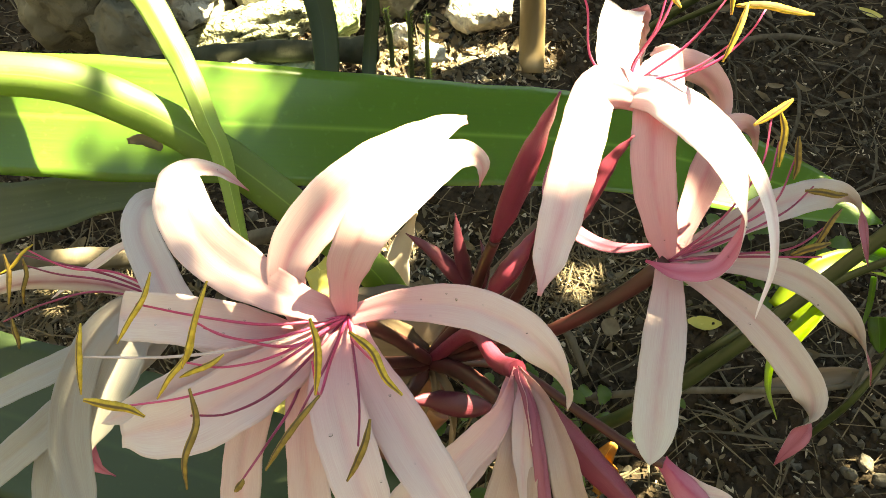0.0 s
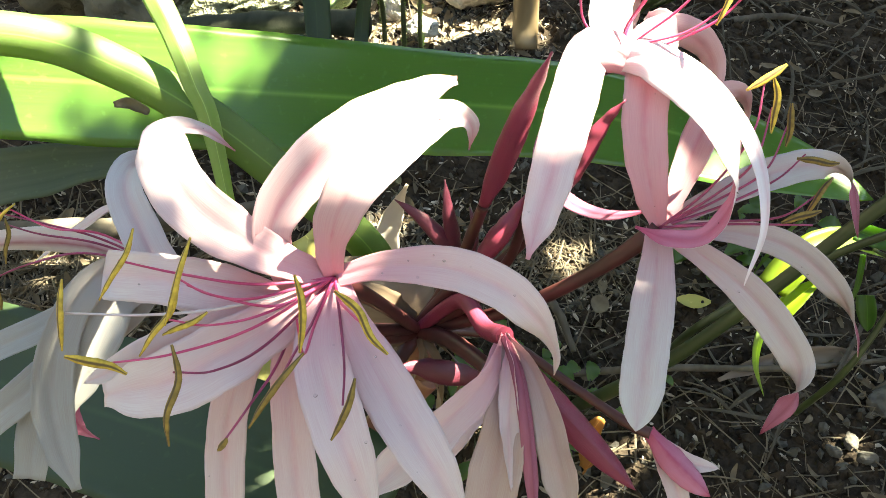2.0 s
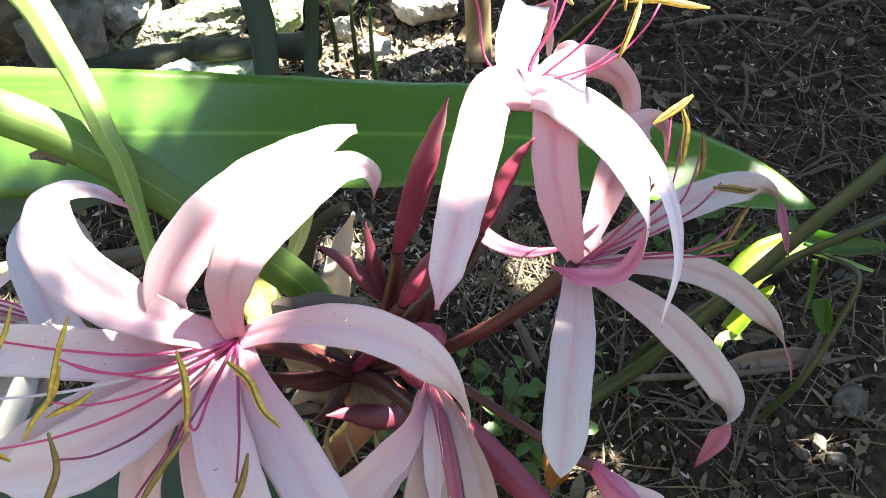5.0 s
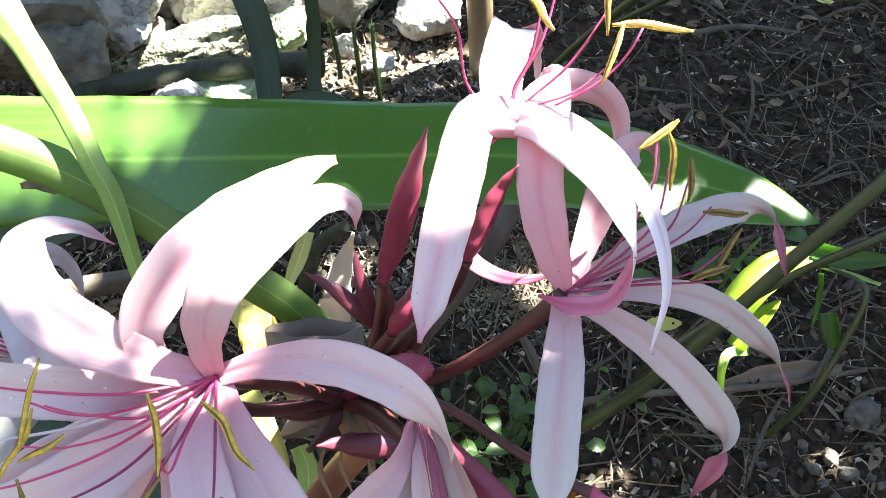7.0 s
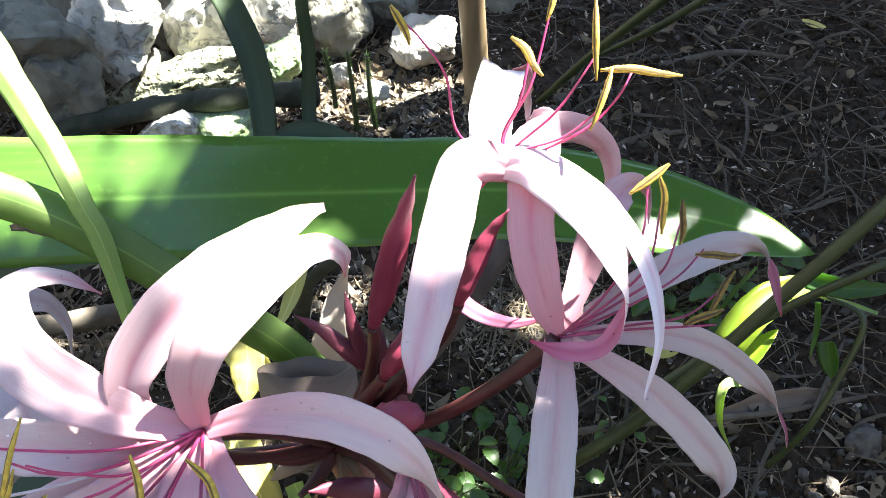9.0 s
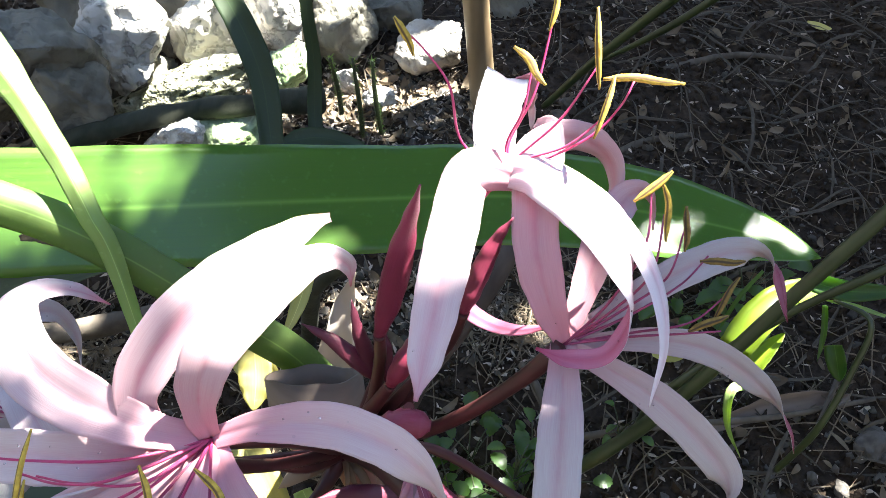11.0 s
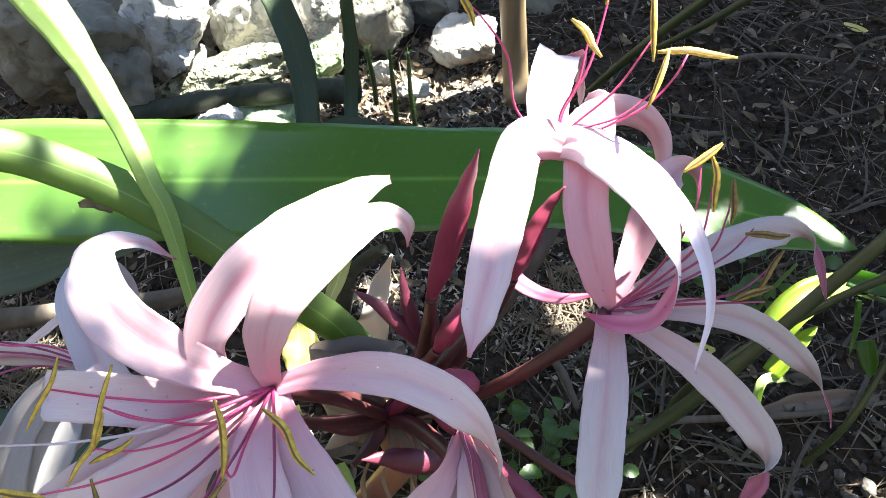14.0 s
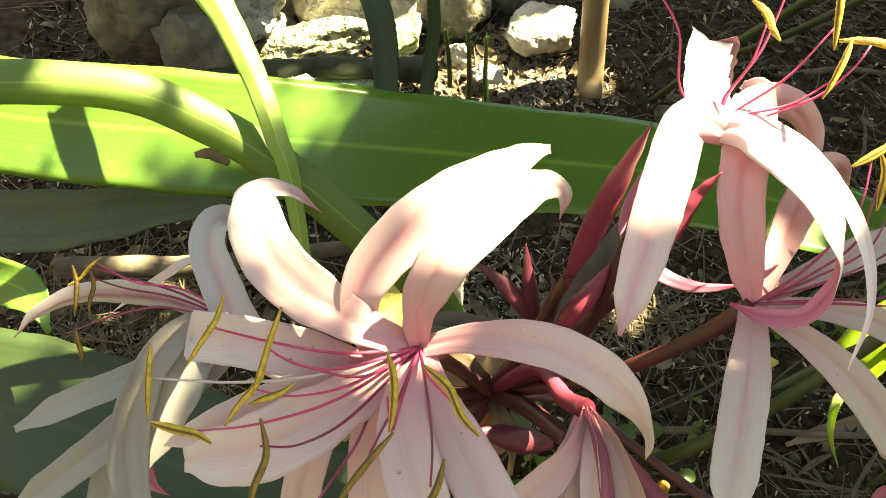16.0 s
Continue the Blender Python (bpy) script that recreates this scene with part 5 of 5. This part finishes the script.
def build_blades(count):
    """Long withered leaf blades, flat and bent, strewn over the bed."""
    verts, faces = [], []
    for _ in range(count):
        y = STUFF.uniform(0.95, 2.0) if STUFF.random() < 0.85 else STUFF.uniform(0.6, 0.95)
        x = STUFF.uniform(0.3, 0.5 + 0.45 * y)
        long, wide, a = STUFF.uniform(0.06, 0.24), STUFF.uniform(0.002, 0.008), STUFF.uniform(0, 6.3)
        bend, lift = STUFF.uniform(-0.25, 0.25), STUFF.uniform(0, 0.03)
        for k in range(9):
            t = k / 8 - 0.5
            px, py = x + math.cos(a) * long * t - math.sin(a) * long * bend * t * t, y + math.sin(a) * long * t + math.cos(a) * long * bend * t * t
            p = Vector((px, py, ground_height(px, py) + 0.006 + lift * math.sin(math.pi * k / 8)))
            w = wide * 0.5 * (1 - abs(2 * t) ** 2.5) + 0.0004
            q = Vector((-math.sin(a + bend * t), math.cos(a + bend * t), 0.5 * math.sin(5 * t + a))) * w
            verts += [p + q, p + Vector((0, 0, w * 0.5)), p - q]
        n = len(verts) - 27
        faces += [(n + 3 * k + j, n + 3 * k + j + 1, n + 3 * k + j + 4, n + 3 * k + j + 3) for k in range(8) for j in range(2)]
    me = bpy.data.meshes.new("dry_blades")
    me.from_pydata(verts, [], faces)
    me.materials.append(BLADE_DRY)
    tagged(new("dry_blades", me), "withered grey-brown leaf blades strewn on soil", "litter", kind="stuff")


build_blades(190)


def fallen_leaf(place, long, wide, turn, mat, label):
    bm = bmesh.new()
    uv = bm.loops.layers.uv.new("UVMap")
    leaf_shape(bm, Vector(place) + Vector((0, 0, 0.012)), long, wide, turn, 0.25, (0.1, 0.05))
    thing("fallen_leaf", bm, mat, label, "leaf", "leaves fallen on the soil")


fallen_leaf((0.4149, 0.8061, 0), 0.055, 0.026, 0.1, LEAF_YELLOW, "yellow-green oval leaf fallen on soil")
fallen_leaf((0.2669, 0.7785, 0), 0.038, 0.030, 1.2, DRY_LEAF, "brown oval leaf fallen on soil")
fallen_leaf((0.9039, 1.7414, -0.0023), 0.055, 0.026, -0.4, LEAF_YELLOW, "yellow-green oval leaf fallen on soil")
fallen_leaf((0.7139, 1.36, 0), 0.035, 0.02, 0.4, DRY_LEAF, "pale dry leaf fallen on soil")
fallen_leaf((0.4864, 1.308, 0), 0.05, 0.018, 1.9, DRY_LEAF, "pale dry leaf fallen on soil")
fallen_leaf((0.6325, 1.4314, 0), 0.04, 0.015, 0.2, DRY_LEAF, "pale dry leaf fallen on soil")
for pts, r in (
    ([(0.1961, 0.642, 0.02), (0.361, 0.6753, 0.02), (0.5471, 0.7012, 0.02), (0.7077, 0.7396, 0.02)], 0.006),
    ([(0.5261, 1.5694, 0), (0.6984, 1.6341, 0), (0.8458, 1.6236, 0)], 0.008),
    ([(0.3604, 1.2592, 0), (0.4443, 1.3222, 0), (0.5496, 1.3546, 0)], 0.009),
    ([(0.1886, 0.7749, 0.02), (0.2077, 0.7291, 0.03), (0.2254, 0.6836, 0.02)], 0.007),
):
    thing("stick", tube(pts, [r, r * 0.9, r * 0.6], 24, 8, 1, 0, 0.3, r * 1000), BARK, "dry brown stick lying on the soil", "stick", "sticks on the soil")


def stone(place, size, seed, mat=None):
    bm = bmesh.new()
    bmesh.ops.create_icosphere(bm, subdivisions=3, radius=1)
    off = Vector((seed * 2.1, seed * 0.7, seed))
    for v in bm.verts:
        v.co *= 1 + 0.35 * noise.noise(v.co * 1.4 + off) + 0.12 * noise.noise(v.co * 4 + off)
        v.co = Vector((v.co.x * size, v.co.y * size * 0.8, v.co.z * size * 0.65))
    bmesh.ops.transform(bm, matrix=pose(*place, seed * 13, seed * 7, seed * 41), verts=bm.verts)
    thing("stone", bm, mat or PEBBLE, "rough grey stone half sunk in soil", "stone", "stones on the soil")


for k, (place, size) in enumerate((((0.6859, 0.6675, 0.01), 0.030), ((0.6202, 0.5973, 0.01), 0.014), ((0.5918, 0.5788, 0.01), 0.012), ((0.6371, 0.573, 0.01), 0.016), ((0.5998, 0.5568, 0.005), 0.011),
                                   ((0.6781, 0.6117, 0.005), 0.013), ((0.587, 0.6152, 0.005), 0.010), ((0.3061, 1.415, 0.01), 0.022), ((0.2858, 1.3688, 0.01), 0.026), ((0.3251, 1.36, 0.005), 0.016))):
    stone(place, size, k + 1)
thing("stick", tube([(-0.1458, 0.4618, 0.2401), (-0.1106, 0.4744, 0.2255), (-0.0582, 0.4896, 0.2134)], [0.007, 0.008, 0.006], 20, 8, 1, 0, 0.3, 4), BARK, "dry brown stick between the stalks", "stick", "sticks on the soil")


def toothed_leaf(bm, place, long, wide, turn, tilt, rnd):
    """A crinkled oval leaf with a toothed rim and a sunken midrib."""
    m = Matrix.LocRotScale(place, Euler((tilt[0], tilt[1], turn)), None)
    rows = []
    n = 13
    for k in range(n):
        t = k / (n - 1)
        w = wide * 0.5 * math.sin(math.pi * min(0.04 + 0.93 * t, 1)) ** 0.7 * (1.0 if k % 2 else 0.86)
        z = -0.18 * long * (t - 0.45) ** 2 * 4
        rows.append([bm.verts.new(m @ Vector((long * (t + (0.02 if abs(q) == 1 else 0)), q * w, z + abs(q) * w * 0.22 + (0.05 * w if k % 2 else -0.05 * w) * (abs(q) == 0.5)))) for q in (-1, -0.5, 0, 0.5, 1)])
    for p, q in zip(rows, rows[1:]):
        for j in range(4):
            bm.faces.new((p[j], p[j + 1], q[j + 1], q[j])).smooth = True


def herb(place, size, count, seed, label="small green herb with toothed leaves by the lily", leaf=0.5):
    """A low herb: toothed leaves on short stems."""
    rnd = random.Random(seed)
    ob = root("herb", place, label, "plant", "herbs on the soil")
    foot = Vector(place)
    for k in range(count):
        a = rnd.uniform(0, 6.3)
        top = foot + Vector((math.cos(a) * size * rnd.uniform(0.3, 1), math.sin(a) * size * rnd.uniform(0.3, 1), size * rnd.uniform(0.4, 1.1)))
        part("stem", tube([foot, (foot + top) / 2 + Vector((0, 0, size * 0.2)), top], [0.0012, 0.001, 0.0008], 8, 5), STALK, ob)
        bm = bmesh.new()
        bm.loops.layers.uv.new("UVMap")
        long = size * leaf * rnd.uniform(0.75, 1.2)
        toothed_leaf(bm, top, long, long * 0.72, a + rnd.uniform(-0.5, 0.5), (rnd.uniform(-0.4, 0.4), rnd.uniform(-0.2, 0.4)), rnd)
        part("leaf", bm, HERB, ob)


herb((0.1669, 0.5718, 0.05), 0.06, 6, 1)
herb((0.1207, 0.6021, 0.02), 0.05, 5, 2)
herb((0.435, 0.8801, 0.02), 0.07, 9, 3)
herb((0.4982, 0.9297, 0.02), 0.06, 6, 4)
herb((0.3201, 0.6627, 0.02), 0.04, 5, 5)
herb((0.2265, 0.5703, 0.02), 0.06, 6, 6)
herb((0.5533, 0.9279, 0.02), 0.08, 8, 7)
herb((0.0477, 0.5838, 0.005), 0.060, 7, 20)
herb((0.1088, 0.6087, 0.005), 0.060, 7, 21)
herb((0.0913, 0.5372, 0.005), 0.070, 8, 22)
herb((0.1665, 0.5575, 0.005), 0.050, 6, 23)
herb((0.0248, 0.5255, 0.005), 0.060, 6, 24)
herb((0.1957, 0.6191, 0.005), 0.065, 5, 25)
herb((0.4569, 0.8890, 0.005), 0.050, 6, 26)
herb((0.4089, 0.9333, 0.005), 0.050, 6, 27)
herb((0.1788, 0.5569, 0.005), 0.060, 6, 28)
thing("curled_leaf", ribbon([(0.2146, 0.4725, 0.2121), (0.2083, 0.4627, 0.1911), (0.2182, 0.4576, 0.1611), (0.2113, 0.4455, 0.1317)], 0.030, lambda t: 0.2 + 0.8 * math.sin(math.pi * (0.08 + 0.8 * t)), (0, 50), 0.9, 0.0006, 0.3, 20, 8, 6), [LEAF_ORANGE, LEAF_ORANGE], "curled orange-brown dry leaf among the herbs", "leaf")

thing("bark_strip", ribbon([(0.4374, 0.6671, 0.0180), (0.5056, 0.7041, 0.0180), (0.5860, 0.7296, 0.0180), (0.6726, 0.7403, 0.0180)], 1.0, lambda t: spread([0.006, 0.022, 0.034, 0.030, 0.012], t), (0, 25, 10), 0.5, 0.002, 0.2, 40, 8, 12, Vector((0, -0.4, 1))), [NECK, NECK], "flat brown strip of dry leaf sheath on soil", "litter")

# ---- an unseen tree, added so that its crown shades the bed ----
# clear ways cut for wanted sun patches: where they end, and their half width
GAPS = [
    ((-0.1092, 0.2454, 0.7960), 0.0045), ((-0.0999, 0.2354, 0.7944), 0.004), ((-0.0916, 0.2292, 0.7881), 0.004), ((-0.0824, 0.2255, 0.7813), 0.0035), ((-0.1179, 0.2658, 0.7880), 0.006), ((-0.1125, 0.2771, 0.7780), 0.004),
    ((-0.0224, 0.2768, 0.8101), 0.012), ((-0.0323, 0.2617, 0.8067), 0.007), ((-0.0090, 0.2918, 0.8058), 0.011), ((0.0020, 0.3006, 0.8029), 0.008), ((-0.0554, 0.2268, 0.7763), 0.004), ((-0.0503, 0.2331, 0.7854), 0.004),
    ((-0.0342, 0.2231, 0.7943), 0.008), ((-0.0305, 0.2281, 0.8037), 0.008), ((-0.0218, 0.2348, 0.8093), 0.006), ((-0.0167, 0.2495, 0.8150), 0.01), ((-0.0075, 0.2612, 0.8143), 0.01), ((0.0026, 0.2747, 0.8075), 0.01),
    ((-0.0408, 0.2229, 0.7734), 0.005), ((-0.0229, 0.2211, 0.7630), 0.006), ((0.0822, 0.3463, 0.8063), 0.0253), ((0.0823, 0.3966, 0.7968), 0.0278), ((0.1123, 0.3312, 0.8065), 0.0255), ((0.0608, 0.3054, 0.7976), 0.0138),
    ((0.1225, 0.3116, 0.8029), 0.0253), ((0.0530, 0.3108, 0.8022), 0.0126), ((-0.3015, 0.4759, 0.6277), 0.027), ((-0.2217, 0.5004, 0.6355), 0.025), ((-0.3812, 0.4472, 0.6294), 0.031), ((-0.1756, 0.5210, 0.6268), 0.017),
    ((-0.1449, 0.5344, 0.6251), 0.01), ((-0.1539, 0.5181, 0.6111), 0.005), ((-0.3216, 0.4385, 0.5955), 0.028), ((-0.4402, 0.4267, 0.6381), 0.056), ((-0.2606, 0.3986, 0.7194), 0.024), ((-0.4200, 1.3350, 0.2263), 0.1),
    ((-0.3547, 1.4095, 0.1767), 0.193), ((-0.4332, 1.5036, 0.2348), 0.148), ((0.0322, 1.5319, 0.1047), 0.075), ((-0.1552, 1.5354, 0.1323), 0.0862), ((-0.2377, 1.4086, 0.0825), 0.066), ((-0.3000, 1.1600, 0.1200), 0.03),
    ((-0.3900, 1.1120, 0.1400), 0.028), ((0.4416, 0.6342, 0.3726), 0.034), ((0.3990, 0.6060, 0.3664), 0.02), ((0.3822, 0.5582, 0.2883), 0.016), ((0.1608, 0.5829, 0.1177), 0.021), ((-0.0919, 1.3989, 0.0000), 0.101),
    ((0.0332, 1.4216, 0.0000), 0.061), ((-0.2064, 1.3967, 0.0000), 0.051), ((0.1371, 1.4443, 0.0000), 0.041), ((-0.5660, 0.7172, 0.0000), 0.025), ((-0.4917, 0.7491, 0.0000), 0.025), ((0.2201, 0.8667, 0.0000), 0.036),
    ((0.3156, 0.5489, 0.0000), 0.016), ((-0.0774, 0.9014, 0.0000), 0.036), ((0.6201, 0.5854, 0.0000), 0.02), ((-0.3655, 0.3643, 0.5361), 0.01), ((-0.1134, 0.3454, 0.4498), 0.005), ((-0.0824, 0.4082, 0.5121), 0.012),
    ((-0.0884, 0.3841, 0.3726), 0.022), ((-0.0684, 0.7022, 0.2509), 0.021), ((-0.3614, 0.3664, 0.5243), 0.01), ((-0.3771, 0.3787, 0.5296), 0.01), ((-0.2456, 0.2378, 0.6833), 0.012), ((-0.0516, 0.6387, 0.3311), 0.021),
    ((-0.0551, 0.6241, 0.2985), 0.021), ((-0.0611, 0.4782, 0.5160), 0.016), ((-0.2795, 1.4723, 0.1404), 0.081), ((-0.3718, 1.3678, 0.1789), 0.081), ((-0.3421, 0.3441, 0.5634), 0.023), ((-0.3563, 0.3528, 0.5654), 0.021),
    ((0.2095, 0.4641, 0.1858), 0.022), ((0.1424, 0.4518, 0.3299), 0.02), ((-0.2653, 0.5047, 0.6327), 0.027), ((-0.2988, 0.4755, 0.6017), 0.013), ((-0.3221, 0.4717, 0.5982), 0.016), ((-0.5200, 1.2875, 0.0894), 0.043),
    ((-0.4532, 1.2982, 0.1001), 0.043), ((-0.3911, 1.3011, 0.1037), 0.043), ((-0.3293, 1.3086, 0.1115), 0.043), ((-0.4751, 1.2934, 0.2448), 0.051), ((-0.4601, 1.2608, 0.1879), 0.036), ((0.2875, 0.5835, 0.5518), 0.002),
    ((0.3347, 0.5713, 0.5413), 0.001), ((0.2314, 0.5478, 0.5209), 0.005), ((0.1313, 1.4299, 0.0331), 0.028), ((-0.0115, 1.3991, 0.0058), 0.03), ((0.0565, 1.4010, 0.0083), 0.03), ((-0.1908, 0.4431, 0.7471), 0.017),
    ((-0.1795, 0.4290, 0.7376), 0.015), ((-0.1702, 0.4194, 0.7254), 0.013), ((-0.1619, 0.4096, 0.7157), 0.01), ((-0.2106, 0.4642, 0.7612), 0.02), ((-0.2354, 0.4860, 0.7786), 0.022), ((0.4174, 0.5954, 0.3230), 0.014),
]
CROWN_LEAF = plain("tree_leaf", (0.045, 0.085, 0.02), (0.07, 0.12, 0.03), 8, 0.45, None, 0.2, 0.001, 0.25)


def build_tree():
    rnd = random.Random(21)
    middle, half = Vector((1.25, 1.65, 2.85)), Vector((2.3, 2.4, 0.75))
    foot = Vector((3.3, 3.9, 0))
    ob = root("tree", foot, "unseen leafy tree, added beyond the bed for its shade", "tree")
    hub = Vector((2.5, 2.9, 2.3))
    part("trunk", tube([foot, Vector((3.05, 3.6, 1.2)), hub], [0.15, 0.11, 0.09], 20, 12, 1, 0, 0.15, 2), BARK, ob)
    for tip in ((0.0, 0.9, 2.9), (1.0, 0.2, 3.0), (2.6, 0.6, 3.0), (0.2, 2.6, 3.1), (1.2, 3.6, 3.2), (-0.5, 1.8, 2.9), (3.2, 2.0, 3.1)):
        tip = Vector(tip)
        part("limb", tube([hub, (hub + tip) / 2 + Vector((0, 0, 0.3)), tip], [0.05, 0.03, 0.008], 16, 8, 1, 0, 0.1, tip.x), BARK, ob)
    ends, reach = np.array([p for p, r in GAPS]), np.array([r for p, r in GAPS])
    along = np.array(TO_SUN)

    def room(p, wild):
        """How far p lies from the rim of the nearest clear way."""
        d = np.array(p) - ends
        d -= np.outer(d @ along, along)
        return float((np.sqrt((d * d).sum(axis=1)) - reach * wild).min())

    verts, faces = [], []

    def leaf(p, long):
        m = Matrix.LocRotScale(p, Euler((rnd.gauss(0, 0.5), rnd.gauss(0, 0.5), rnd.uniform(0, 6.3))), None)
        k = len(verts)
        verts.extend(m @ Vector(c) - foot for c in ((-long / 2, 0, 0), (-long * 0.1, long * 0.26, 0.006), (long / 2, 0, -0.006), (-long * 0.1, -long * 0.26, 0.006)))
        faces.append((k, k + 1, k + 2, k + 3))

    while len(faces) < 105000:
        d = Vector((rnd.uniform(-1, 1), rnd.uniform(-1, 1), rnd.uniform(-1, 1)))
        if d.length > 0.86 + 0.3 * noise.noise(d * 2.6):
            continue
        p = middle + Vector((d.x * half.x, d.y * half.y, d.z * half.z))
        free = room(p, 1.0 + 0.35 * noise.noise(p * 9) + 0.2 * noise.noise(p * 30))
        if free < 0.004:
            continue
        long = rnd.uniform(0.055, 0.095)
        if free > long / 2:
            leaf(p, long)
        else:
            for _ in range(3):
                leaf(p + Vector((rnd.gauss(0, 1), rnd.gauss(0, 1), rnd.gauss(0, 1))) * free * 0.3, max(free * 1.8, 0.018))
    me = bpy.data.meshes.new("crown")
    me.from_pydata(verts, [], faces)
    me.materials.append(CROWN_LEAF)
    crown = new("crown", me)
    crown.parent = ob


build_tree()


# ---- water drops and small scraps ----
WATER, water_nodes = material("water")
glass = node(water_nodes, "ShaderNodeBsdfPrincipled", Roughness=0.02, IOR=1.33)
glass.inputs["Transmission Weight"].default_value = 1.0
water_nodes.links.new(glass.outputs[0], water_nodes.nodes.new("ShaderNodeOutputMaterial").inputs[0])


def drop(place, r):
    bm = bmesh.new()
    bmesh.ops.create_icosphere(bm, subdivisions=2, radius=r * 0.6)
    for v in bm.verts:
        v.co.z *= 0.6
    for f in bm.faces:
        f.smooth = True
    bmesh.ops.translate(bm, verts=bm.verts, vec=Vector(place))
    thing("water_drop", bm, WATER, "clear water drop clinging to a petal", "water drop", "drops on the petals")


for place, r in (((0.0035, 0.2212, 0.7761), 0.0008), ((0.0081, 0.2194, 0.7752), 0.0011), ((-0.0021, 0.215, 0.7675), 0.0013), ((0.0049, 0.2129, 0.7676), 0.0010), ((-0.007, 0.2212, 0.7701), 0.0008), ((-0.0174, 0.2171, 0.7646), 0.0008),
                 ((-0.0373, 0.1653, 0.7459), 0.0016), ((0.0195, 0.2183, 0.7749), 0.0009), ((-0.0843, 0.2146, 0.7487), 0.0010), ((-0.1182, 0.2164, 0.7489), 0.0010), ((-0.105, 0.2165, 0.749), 0.0008), ((-0.0931, 0.2099, 0.744), 0.0010), ((-0.1242, 0.2113, 0.7426), 0.0009), ((0.2031, 0.2909, 0.712), 0.0009), ((0.1559, 0.2711, 0.7273), 0.0010), ((-0.0153, 0.1842, 0.7503), 0.0010), ((-0.0239, 0.1612, 0.7423), 0.0009), ((0.1375, 0.2733, 0.7832), 0.0009), ((0.1823, 0.2619, 0.7181), 0.0012)):
    drop(place, r)


def bead(head, count, seed):
    """Water drops strewn over the upper skins of one flower's petals."""
    rnd = random.Random(seed)
    skins = [ob for ob in head.children if ob.name.startswith("petal")]
    for _ in range(count):
        me = rnd.choice(skins)
        base, f = ORIGIN[me.name], rnd.choice(me.data.polygons)
        up = f.normal
        if up.dot(CAMERA_SIDE - base - f.center) < 0.1 or up.z < 0.3:
            continue
        r = 0.0006 + 0.0008 * rnd.random() ** 2
        drop(base + f.center + up * r * 0.15, r)


for head, count, seed in ((fa, 44, 1), (fb, 24, 2), (fd, 30, 3), (fc, 12, 4)):
    bead(head, count, seed)
thing("dry_scrap", ribbon([(-0.2296, 0.4294, 0.6404), (-0.2182, 0.4312, 0.642), (-0.2045, 0.4278, 0.6391)], 0.0085, lambda t: 0.2 + 0.8 * math.sin(math.pi * (0.1 + 0.75 * t)), (0, 20), 0.5, 0.0008, 0.4, 14, 4, 3), [STRAW, STRAW],
      "small pale dry scrap caught on the strap leaf", "leaf")
